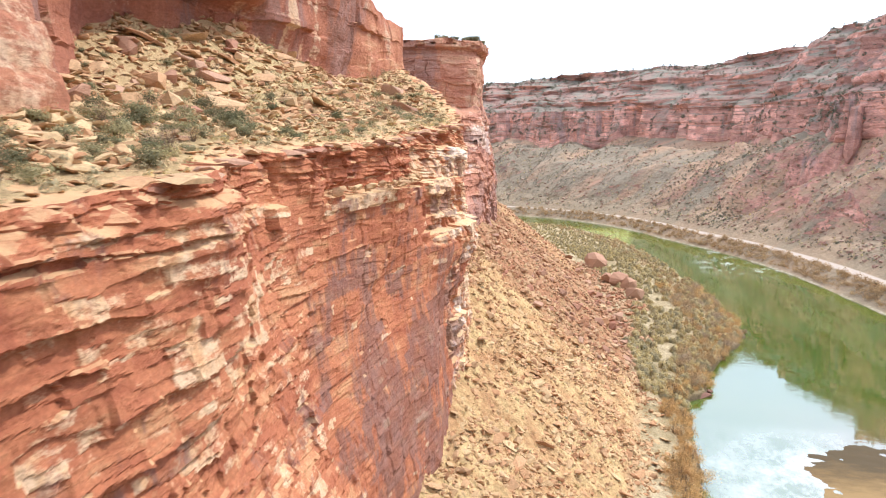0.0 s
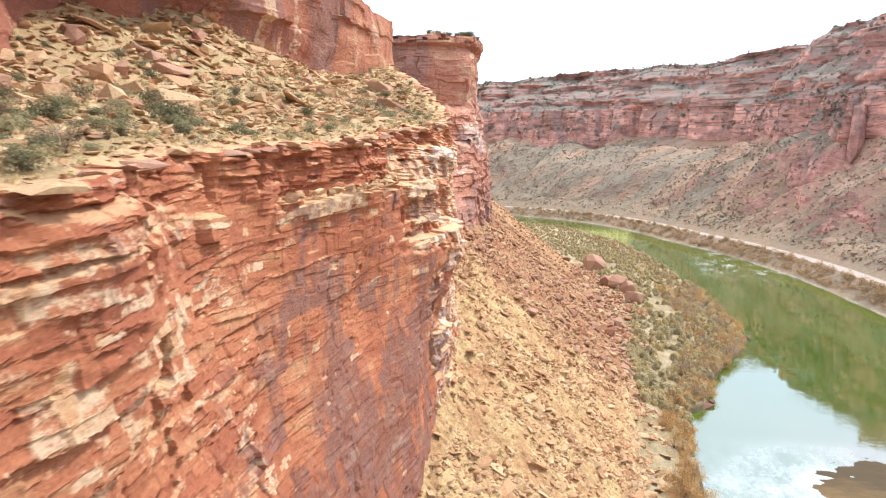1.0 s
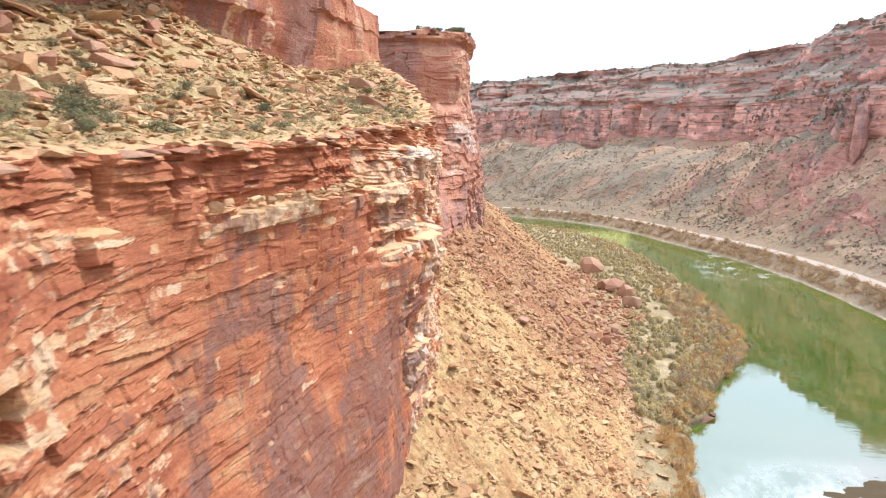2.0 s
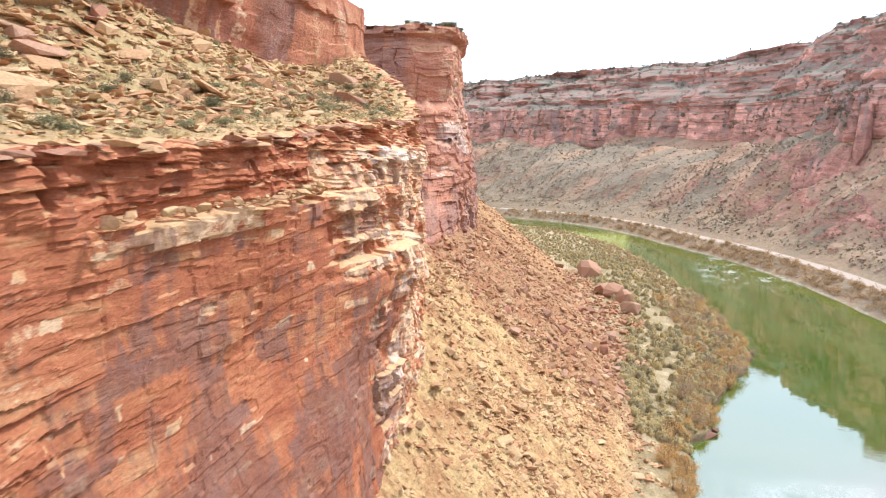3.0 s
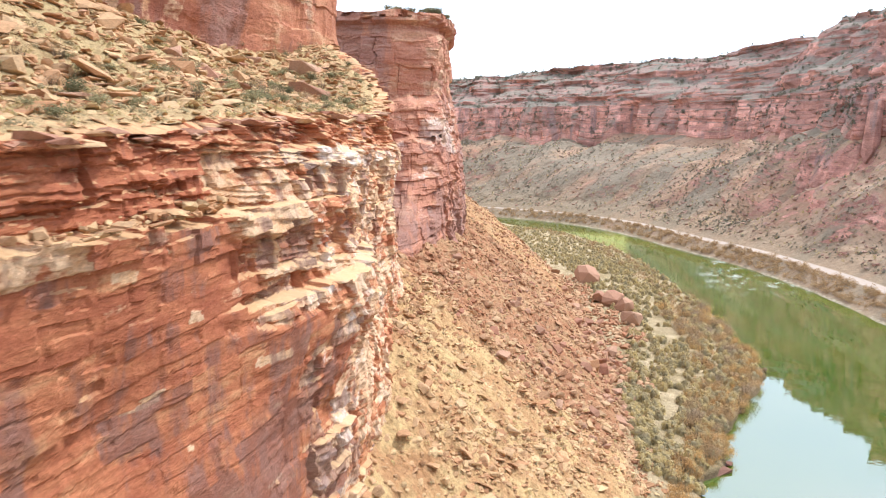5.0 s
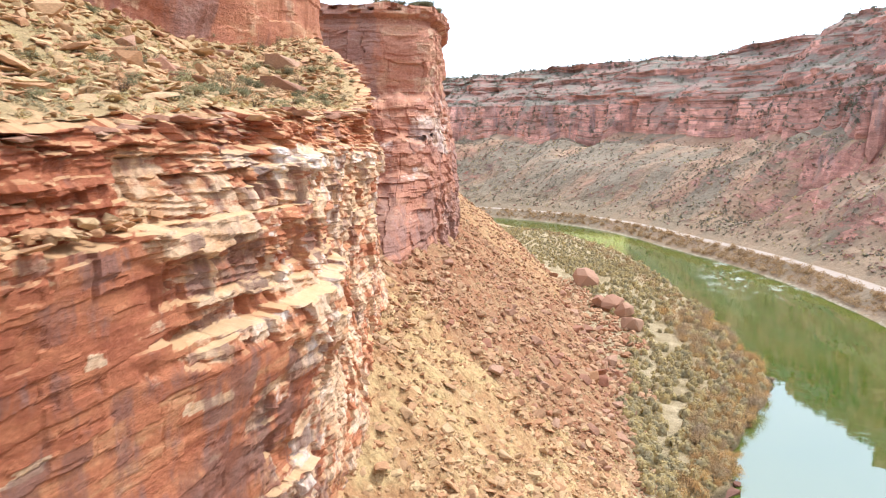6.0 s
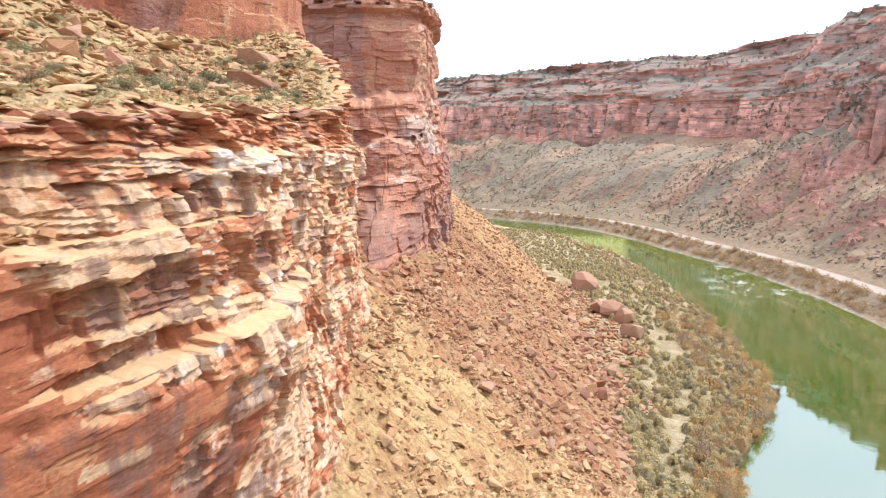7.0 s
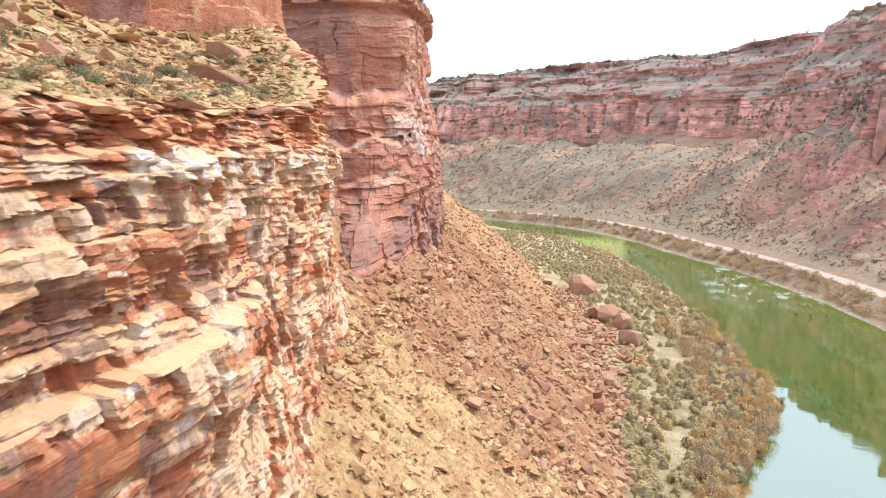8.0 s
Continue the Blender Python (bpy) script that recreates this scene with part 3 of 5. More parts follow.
bleach += middle * (-0.25 + 0.16 * (chip[0][1] > 0.8) + 0.45 * (chip[0][1] > 0.93) * (block[0][1] > 0.7) + 0.15 * (block[0][1] > 0.9))
bleach -= rim_band * (0.42 - 0.2 * (plate[0][2] > 0.75))
bleach += 0.45 * brow * (block[0][2] > 0.2) + 0.25 * shelf * step(shelf_z - 1.3, shelf_z - 0.8, Z) * step(shelf_z + 0.4, shelf_z, Z)
bleach += bench * (0.12 + 0.26 * (block[0][1] > 0.4) + 0.3 * (chip[0][2] - 0.5)) * step(lip - 1.7, lip - 1.0, Z) * step(lip + 0.2, lip, Z)
coat_shade = middle * ((panel[0][1] > 0.7) * 0.12 + (block[0][2] > 0.7) * 0.20 + 0.22 * fbm(S / 5, Z / 8, 0, 4, 59)) * step(59.3, 58.8, Z)
# darker coat inside alcoves and hollows stands for their shade
coat_shade += broken * (0.22 * (block[0][3] > 0.78) + 0.16 * alcove + 0.18 * hollow + 0.16 * fbm(S / 5, Z / 9, 0, 3, 60) - 0.04) + left * (0.15 * (block[0][2] > 0.86) + 0.14 * fbm(S / 5, Z / 7, 0, 3, 60) - 0.06)
coat_shade += middle * (0.17 * step(57, 50, Z) * step(80, 68, Yw) - 0.02)
coat_shade += 0.2 * step(49, 42, Z) * step(60, 70, Yw) * (1 - step(105, 118, Yw))
hue = 0.45 + 0.12 * broken + 0.2 * (panel[0][2] - 0.5) + 0.16 * (block[0][3] - 0.5) + 0.12 * (chip[0][2] - 0.5) - 0.07 * rim_band + 0.2 * left * (slab[0][2] - 0.4)
nx, ny = t_line[:, 1][:, None], -t_line[:, 0][:, None]
X, Y = nline[:, 0][:, None] + nx * D, nline[:, 1][:, None] + ny * D
grey = 0.7 * brow * (block[0][2] > 0.35) + broken * step(93, 103, Yw) * (0.1 + 0.6 * (block[0][2] > 0.6)) * (1 - 0.6 * low)
traits = [bleach, coat_shade, hue, grey]
for back, drop in ((0.7, 0.0), (2.2, 0.06), (4.5, 0.06), (8.0, 0.3)):
    bx, by = nline[:, :1] + nx * (D[:, -1:] - back), nline[:, 1:2] + ny * (D[:, -1:] - back)
    bz = top[:, None] if drop == 0 else terrace_z(bx, by, np.interp(by, y_of, nline[:, 0]) - 2.0 - bx) - drop
    X, Y, Z = np.hstack([X, bx]), np.hstack([Y, by]), np.hstack([Z, bz])
    traits = [np.hstack([q, q[:, -1:]]) for q in traits]
cliff = sheet("cliff_wall", X, Y, Z, WALL_ROCK)
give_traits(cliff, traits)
tagged(cliff, "bedded red sandstone cliff with pale broken ledges and dark varnish", "cliff", kind="structure")
near_rim = (X[:, -5].copy(), Y[:, -5].copy(), top.copy())

# terrace on top of it
edge_x, edge_y = near_rim[0][::2], near_rim[1][::2]
edge_x = np.convolve(np.pad(edge_x, 4, mode="edge"), np.ones(9) / 9, "valid")
order = np.argsort(edge_y)
edge_x, edge_y = edge_x[order], edge_y[order]
rim_s, rim_line = smooth_line(NEAR_PLAN, 0.5)
rim_line = rim_line[rim_line[:, 1] > -38]
ty = rim_line[:, 1]
inn = np.concatenate([np.arange(0.0, 22, 0.5), np.arange(22, 60, 1.0)])
TX = np.interp(ty, edge_y, edge_x)[:, None] - 1.5 - inn[None, :]
TY = np.repeat(ty[:, None], len(inn), 1)
inward = rim_line[:, 0][:, None] - 2.0 - TX
TERRACE = soil("terrace_earth", (0.69, 0.475, 0.24), (0.60, 0.45, 0.215), (0.74, 0.49, 0.275))
terrace = sheet("terrace_ground", TX, TY, terrace_z(TX, TY, inward) - 0.12 * (inn[None, :] < 0.7), TERRACE)
tagged(terrace, "tan stony bench with sparse grass on top of the cliff", "ground", kind="structure")

# upper wall
us, uline = smooth_line([(-34, -90), (-41, -20), (-43, 35), (-45, 50), (-54, 62), (-67, 78), (-69, 94), (-66, 108), (-62, 118), (-61, 140), (-61, 172), (-61, 196), (-63, 205),
                         (-72, 209), (-100, 212)], 0.6)
utop = table([(-100, 108), (60, 106), (130, 100), (164, 97), (204, 95), (215, 94)])(uline[:, 1]) + 0.6 * fbm(us / 6, seed=51)
uv = np.linspace(0, 1, 120)
S = np.repeat(us[:, None], len(uv), 1)
Z = 60 + (utop[:, None] - 60) * uv[None, :]
big, small = cells(S, Z, 321, 5.0, 12.0, 9.0, 24.0, 0.8), cells(S + 0.2 * Z, Z, 322, 1.5, 4.5, 3.0, 9.0, 0.5)
D = 2.6 * fbm(S / 24, Z / 34, 0, 3, 52) + 0.4 * fbm(S / 6, Z / 10, 0, 4, 53) + 0.6 * (big[0][0] - 0.5) + 1.2 * (big[2] - 0.5) * (big[0][2] - 0.5) + 0.7 * (1 - big[1]) * (big[0][1] > 0.5)
D += 0.7 * (small[0][0] - 0.5) * step(utop[:, None] - 9, utop[:, None] - 5, Z) + 0.25 * (small[0][0] - 0.5)
arch_y = uline[:, 1][:, None]
D -= 1.2 * step(84, 78, Z + 3 * vnoise(S / 9, 0, 0, 323))
D += 10.0 * step(85, 90, Z) * step(124, 114, arch_y + 0.5 * (Z - 85)) * step(58, 68, arch_y)               # a great arch over the alcove
streaks = fbm(S / 5.0, Z / 40, 0, 4, 324)
# real varnish streaks; the deeper tone below y 140 also paints in shade
traits = [-0.09 + 0.22 * (streaks > 0.5) * step(112, 124, arch_y) + 0.12 * (small[0][1] > 0.85) + 0.25 * step(140, 170, uline[:, 1])[:, None] * fbm(S / 6, Z / 9, 0, 3, 325), 0.15 - 0.32 * streaks + 0.1 * (big[0][1] > 0.6) - 0.3 * step(140, 180, uline[:, 1])[:, None],
          0.26 + 0.1 * (big[0][3] - 0.5) + 0.1 * fbm(S / 12, Z / 20, 0, 3, 326) + 0.24 * step(140, 180, uline[:, 1])[:, None], 0 * S]
X, Y = sweep(uline, D, Z)
for back in (3, 30):
    bx, by = sweep(uline, D[:, -1:] - back, None)
    X, Y, Z = np.hstack([X, bx]), np.hstack([Y, by]), np.hstack([Z, utop[:, None] + 0.02 * back])
    traits = [np.hstack([q, q[:, -1:]]) for q in traits]
upper = sheet("upper_cliff_wall", X, Y, Z, UPPER_ROCK)
give_traits(upper, traits)
tagged(upper, "smooth dark red sandstone wall above the bench, streaked", "cliff", kind="structure")

# a rounded buttress of slickrock at the foot of the upper wall
th, ph = np.meshgrid(np.linspace(0, 2 * math.pi, 121), np.linspace(0, 0.5 * math.pi, 50), indexing="ij")
puff = 1 + 0.10 * fbm(np.cos(th) * 2.2 + 7, np.sin(th) * 2.2, ph * 2.4, 4, 331) - 0.03 * (np.abs(vnoise(ph * 9 + 0.4 * np.cos(th), 0, 0, 332)) < 0.15)
DX, DY, DZ = -46.5 + 8.5 * puff * np.cos(th) * np.cos(ph) ** 0.7, 38.5 + 13.5 * puff * np.sin(th) * np.cos(ph) ** 0.7, 60.0 + 17.5 * puff * np.sin(ph) ** 1.2
dome = sheet("slickrock_buttress", DX[::-1], DY[::-1], DZ[::-1], UPPER_ROCK, smooth=True)
give_traits(dome, [0.08 + 0.2 * fbm(DX / 5, DY / 5, DZ / 2, 3, 333), DX * 0 - 0.12, 0.46 + 0.1 * fbm(DX / 4, DY / 4, DZ, 3, 334), DX * 0])
tagged(dome, "rounded tan and pink slickrock below the upper wall", "cliff", kind="structure")

# headland
HEAD_LOW = [(-90, 192), (-62, 190), (-43, 183), (-41.5, 197), (-43.5, 222), (-44, 240), (-47, 258), (-56, 290), (-75, 330), (-130, 400)]
HEAD_MID = [(-90, 209), (-62, 209), (-50, 210), (-44.2, 214), (-42.6, 219), (-43.5, 238), (-47, 258), (-56, 290), (-75, 330), (-130, 400)]
HEAD_HIGH = [(-95, 231), (-68, 232), (-58, 234), (-51.5, 238), (-50.2, 241), (-50.2, 252), (-52, 264), (-60, 295), (-79, 335), (-134, 405)]
lines = []
for pts in (HEAD_LOW, HEAD_MID, HEAD_HIGH):
    q = np.array(pts, float)
    for _ in range(3):
        r = np.empty((len(q) * 2, 2))
        r[0::2][1:], r[1::2][:-1] = q[1:] * 0.75 + q[:-1] * 0.25, q[:-1] * 0.75 + q[1:] * 0.25
        r[0], r[-1] = q[0], q[-1]
        q = r
    lines.append(q)
a = np.concatenate([np.linspace(0, 0.14, 90), np.linspace(0.14, 0.42, 420)[1:], np.linspace(0.42, 1, 160)[1:]])
b = np.concatenate([[0], np.cumsum(np.linalg.norm(np.diff(lines[1], axis=0), axis=1))])
long = b[-1]
b = b / long
lines = [np.stack([np.interp(a, b, q[:, c]) for c in (0, 1)], 1) for q in lines]
hv = np.linspace(28, 96.3, 240)
A = np.repeat((a * long)[:, None], len(hv), 1)
Z = np.repeat(hv[None, :], len(a), 0) * 1.0
Zj = Z + 1.6 * fbm(A / 9, 0, 0, 3, 65) + 0.8 * vnoise(A / 2, Z / 3, 0, 66)
g1 = 0.8 * step(38, 57, Zj) + 0.12 * step(47, 48.2, Zj) + 0.08 * step(55, 56.2, Zj)
g2 = np.clip((Zj - 57) / 17, 0, 1) * 0.3 + 0.2 * step(63, 64.2, Zj) + 0.4 * step(71.5, 75.5, Zj) + 0.1 * np.clip((Z - 75) / 22, 0, 1)
X = (lines[0][:, 0][:, None] * (1 - g1) + lines[1][:, 0][:, None] * g1) * (1 - g2) + lines[2][:, 0][:, None] * g2
Y = (lines[0][:, 1][:, None] * (1 - g1) + lines[1][:, 1][:, None] * g1) * (1 - g2) + lines[2][:, 1][:, None] * g2
mid = lines[1]
t = np.gradient(mid, axis=0)
t /= np.linalg.norm(t, axis=1)[:, None]
Aw, Zv = A + 0.9 * fbm(A / 5, Z / 4, 0, 3, 346), Z + 0.5 * fbm(A / 6, Z / 3, 0, 3, 347)
big, mid_b, small = cells(Aw, Zv, 341, 3.0, 11.0, 5.0, 18.0, 1.2), cells(Aw + 0.2 * Z, Zv, 342, 1.2, 3.2, 2.5, 8.0, 0.5), cells(A, Z, 343, 0.5, 1.2, 1.0, 4.0, 0.3)
high = step(75, 77, Z)
D = 1.3 * fbm(A / 18, Z / 22, 0, 3, 61) + 0.3 * fbm(A / 5, Z / 4, 0, 4, 62) + 1.3 * (big[0][0] - 0.5) + 1.6 * (big[2] - 0.5) * (big[0][2] - 0.5) - 0.5 * step(0.35, 0.1, big[4]) * (big[0][1] > 0.75) + 0.35 * (1 - big[1]) * big[0][3] + 0.5 * (0.5 - np.abs(fbm(A / 6, Z / 2.5, 0, 4, 348)))
D += (0.6 * (mid_b[0][0] - 0.5) - 0.6 * (mid_b[0][0] > 0.86) + 0.9 * (mid_b[2] - 0.5) * (mid_b[0][2] - 0.5) + 0.3 * (1 - mid_b[1])) * (1 - 0.6 * high) + 0.35 * (small[0][0] - 0.5) * (1 - 0.7 * high * step(94, 92, Z))
D += 1.6 * step(93.3, 94.2, Z) * (small[0][1] > 0.2) - 1.0 * step(91.0, 92.0, Z) * step(93.6, 93.0, Z)                 # the cap stands over a soft bed
corner = step(13, 3, np.abs(Y - 231 + 4 * vnoise(Z / 5, 0, 0, 344))) * step(58, 62, Z) * step(71, 67, Z)
river_side = step(228, 240, Y)
traits = [-0.04 + 0.42 * corner * step(-0.5, 0.1, X + 49) + 0.25 * (mid_b[0][1] - 0.5) + 0.2 * (mid_b[0][3] > 0.8) * river_side,
          -0.03 + 0.24 * river_side * step(66, 60, Z) + 0.16 * step(58, 45, Z) + 0.14 * (big[0][1] > 0.7) + 0.2 * fbm(A / 5, Z / 22, 0, 4, 345) + 0.4 * step(-60, -63, X) * step(80, 84, Z) - 0.1 * high,
          0.50 + 0.16 * (big[0][3] - 0.5) + 0.14 * (mid_b[0][2] - 0.5) + 0.06 * high, 0.8 * step(75, 73, Z)]
X, Y = X + t[:, 1][:, None] * D, Y - t[:, 0][:, None] * D
capz = Z[:, -1:] + 0.6 * fbm(a * 40, seed=63)[:, None]
Z[:, -1:] = capz
for k in (6, 40):
    X, Y, Z = np.hstack([X, X[:, -1:] - k * 0.9]), np.hstack([Y, Y[:, -1:] + k * 0.4]), np.hstack([Z, capz])
    traits = [np.hstack([q, q[:, -1:]]) for q in traits]
head = sheet("headland_cliff", X, Y, Z, HEAD_ROCK)
give_traits(head, traits)
tagged(head, "tall red sandstone headland with a bench and dark streaks", "cliff", kind="structure")


# ---- river and far side ----
RIGHT_BANK = [(150, -420), (132, -120), (122, 60), (112, 170), (101, 265), (95, 304), (90, 325), (83, 367), (74, 400), (54, 456), (30, 498), (-1, 566), (-42, 617),
              (-100, 650), (-210, 690), (-420, 740), (-800, 800)]
WATER, n, l, bsdf = material("river_water")
tone = ramp(n, l, noise_node(n, l, 0.03, 4), [(0.35, (0.05, 0.095, 0.009)), (0.65, (0.076, 0.113, 0.015))])
shallow = multiply(n, l, position(n, l, "X", 0, 100, [(30, 0.0), (52, 1.0)]), position(n, l, "Y", 0, 300, [(165, 1.0), (195, 0.0)]))
shallow = multiply(n, l, shallow, ramp(n, l, noise_node(n, l, 0.07, 6, (1, 0.5, 1), 0.6, 21), [(0.3, 0.3), (0.6, 1.0)]))
tone = blend(n, l, shallow, tone, (0.15, 0.115, 0.045))
sandy = multiply(n, l, position(n, l, "X", -100, 100, [(-22, 1.0), (-1, 0.9), (3, 0.0)]), position(n, l, "Y", 400, 700, [(452, 0.0), (475, 1.0), (540, 1.0), (575, 0.0)]))
tone = blend(n, l, sandy, tone, (0.30, 0.35, 0.085))                                   # brighter water inside the bend: sunlight put into its colour
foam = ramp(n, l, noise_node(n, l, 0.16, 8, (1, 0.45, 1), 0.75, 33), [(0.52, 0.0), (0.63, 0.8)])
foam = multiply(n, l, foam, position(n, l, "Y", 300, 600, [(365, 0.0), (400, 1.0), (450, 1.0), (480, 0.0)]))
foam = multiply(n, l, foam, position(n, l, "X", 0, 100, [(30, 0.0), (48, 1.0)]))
riffle_glare = ramp(n, l, noise_node(n, l, 0.14, 7, (1, 0.6, 1), 0.7, 37), [(0.4, 0.0), (0.68, 0.75)])      # broken white water round the bar, plus sky glare painted into the colour
riffle_glare = multiply(n, l, riffle_glare, multiply(n, l, position(n, l, "X", 0, 100, [(15, 0.3), (34, 1.0), (46, 1.0), (58, 0.0)]), position(n, l, "Y", 0, 300, [(150, 1.0), (176, 0.0)])))
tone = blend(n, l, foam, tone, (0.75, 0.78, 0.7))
tone = blend(n, l, riffle_glare, tone, (0.8, 0.8, 0.76))
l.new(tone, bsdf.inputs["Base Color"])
bsdf.inputs["Roughness"].default_value, bsdf.inputs["IOR"].default_value = 0.015, 3.0
gusts = ramp(n, l, noise_node(n, l, 0.045, 4, (1, 0.5, 1), shift=61), [(0.42, 0.12), (0.62, 1.0)])
bumped(n, l, bsdf, [(multiply(n, l, noise_node(n, l, 0.75, 4, (0.35, 1, 1), 0.6), gusts), 0.16, 0.12), (noise_node(n, l, 0.12, 3, (0.6, 1, 1)), 0.04, 0.4)])
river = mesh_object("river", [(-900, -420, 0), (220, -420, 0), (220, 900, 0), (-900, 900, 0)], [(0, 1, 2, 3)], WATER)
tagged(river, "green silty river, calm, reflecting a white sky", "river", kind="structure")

fs, fline = smooth_line(RIGHT_BANK, 2.1)
prof = [(-8, -3, 3), (0, 0.2, 4), (3, 1.6, 6), (9, 5.2, 5), (11, 6, 4), (20, 6, 4), (23, 7.5, 60), (110, 62, 60), (118, 96, 14), (130, 101, 6), (131.5, 106.5, 14), (150, 119, 14), (153, 129, 10),
        (164, 134, 4), (165, 137, 10), (178, 142, 10), (180, 149, 6), (230, 152, 4), (700, 165, 4), (3000, 200, 1)]
oo, zz = [], []
for (o0, z0, k), (o1, z1, _) in zip(prof, prof[1:]):
    for i in range(k):
        oo.append(o0 + (o1 - o0) * i / k)
        zz.append(z0 + (z1 - z0) * i / k)
oo, zz = np.array(oo + [prof[-1][0]]), np.array(zz + [prof[-1][1]])
S = np.repeat(fs[:, None], len(oo), 1)
O, Zf = np.repeat(oo[None, :], len(fs), 0), np.repeat(zz[None, :], len(fs), 0)
wide = table([(0, 1), (860, 1.0), (1500, 1.5), (3000, 1.6)])(fs)[:, None]
up = step(23, 112, O)
D = O + (O > 23) * (O - 23) * (wide - 1)
jut = 22 * fbm(S / 75, seed=81, octaves=3) + 6 * fbm(S / 14, Zf / 60, seed=82, octaves=3)
D = D + jut * up * (1 - step(600, 2000, O)) + 10 * fbm(S / 32, Zf / 14, 0, 4, 83) * step(96, 102, Zf) + 7 * fbm(S / 20, 0, 0, 3, 94) * step(60, 66, Zf)
D -= bedded(S / 2.2, Zf, 23, 1.5, 6, 50, 220) * step(61, 66, Zf) * (1.15 - 0.5 * step(95, 99, Zf))
D += 9.0 * np.maximum(0, fbm(S / 9, Zf / 70, 0, 3, 88)) * step(61, 66, Zf) * step(99, 95, Zf)
D += 2.5 * fbm(S / 11, O / 11, 0, 4, 84) * step(24, 34, O)
Zf = Zf + 6.0 * fbm(S / 24, 0, 0, 3, 93) * step(80, 108, O) * step(118, 110.5, O) + 2.2 * fbm(S / 26, O / 12, 0, 3, 89) * step(118, 126, O) + (36.0 * (0.36 - np.abs(fbm((S + 0.5 * O) / 75, O / 200, 0, 2, 90))) + 2.5 * fbm(S / 18, O / 50, 0, 4, 85)) * step(30, 60, O) * (1 - step(88, 107, O)) + 0.3 * fbm(S / 4, O / 4, 0, 2, 86) * step(22, 26, O) + 2.0 * fbm(S / 50, 0, 0, 3, 87) * step(140, 149, Zf)
lift = table([(0, 1.42), (700, 1.38), (800, 1.28), (900, 1.34), (960, 1.24), (1000, 1.2), (1022, 1.18), (1040, 1.0), (1085, 0.9), (1105, 0.94), (1120, 0.93), (1140, 0.83), (1260, 0.66), (2500, 0.6)])(fs)[:, None]
Zf = np.where(Zf > 103, 103 + (Zf - 103) * lift, Zf)
X, Y = sweep(fline, D, Zf)
far = sheet("far_canyon_wall", X, Y, Zf, FAR_ROCK, flip=True)
tagged(far, "far canyon side with shrubby talus, red cliff band and mesa rim", "canyon wall", kind="structure")

SAND, n, l, bsdf = material("wet_sand")
wet = added(n, l, position(n, l, "Y", 100, 200, [(140, 0.15), (158, 0.6)]), noise_node(n, l, 0.35, 8, (0.5, 1, 1), 0.7), 0.6)
l.new(ramp(n, l, wet, [(0.5, (0.25, 0.16, 0.065)), (0.68, (0.15, 0.095, 0.038)), (0.85, (0.08, 0.055, 0.025))]), bsdf.inputs["Base Color"])
bsdf.inputs["Roughness"].default_value, bsdf.inputs["Specular IOR Level"].default_value = 0.7, 0.15
bumped(n, l, bsdf, [(noise_node(n, l, 0.8, 4, (1, 0.4, 1)), 0.4, 0.2)])
ang = np.linspace(0, 2 * math.pi, 240, endpoint=False)
rad = np.linspace(0, 1, 40)
wob = 1 + 0.16 * fbm(np.cos(ang) * 1.8 + 5, np.sin(ang) * 1.8, 0, 5, 95, 0.62)
BX = 54.5 + 19.5 * (rad[None, :] * (wob * np.cos(ang))[:, None])
BY = 146 + 23.0 * (rad[None, :] * (wob * np.sin(ang))[:, None])
BZ = 0.2 - 0.2 * np.repeat(rad[None, :] ** 2, len(ang), 0) + 0.09 * fbm(BX / 4, BY / 2.2, 0, 4, 96)
BX, BY, BZ = [np.vstack([q, q[:1]]) for q in (BX, BY, BZ)]
bar = sheet("sandbar", BX, BY, BZ, SAND, smooth=True)
tagged(bar, "low wet brown sandbar in the river", "sandbar", kind="structure")
SHORE, n, l, bsdf = material("pale_shore")
l.new(ramp(n, l, noise_node(n, l, 0.6, 6), [(0.4, (0.24, 0.18, 0.11)), (0.7, (0.46, 0.38, 0.28))]), bsdf.inputs["Base Color"])
bsdf.inputs["Roughness"].default_value = 0.9
wav = 0.8 * fbm(fs / 9, seed=97, octaves=3)[:, None]
HX, HY = sweep(fline, np.array([[-0.6, -0.2, 0.2, 0.5]]) + wav * 0.9, None)
shore = sheet("shore", HX, HY, np.repeat(np.array([[-0.1, 0.12, 0.3, 0.5]]), len(fs), 0) + 0.1, SHORE, flip=True)
tagged(shore, "thin pale sandy shoreline below the far bank", "shore", kind="structure")

ROAD, n, l, bsdf = material("road_asphalt")
l.new(ramp(n, l, noise_node(n, l, 0.8, 6), [(0.3, (0.33, 0.26, 0.205)), (0.7, (0.42, 0.34, 0.27))]), bsdf.inputs["Base Color"])
bsdf.inputs["Roughness"].default_value = 0.9
rd = np.array([11.6, 12.0, 19.0, 19.4])
RX, RY = sweep(fline, np.repeat(rd[None, :], len(fs), 0), None)
road = sheet("road", RX, RY, np.repeat(np.array([[5.9, 6.08, 6.08, 5.9]]), len(fs), 0), ROAD, flip=True)
tagged(road, "pale worn asphalt road along the far bank", "road", kind="structure")


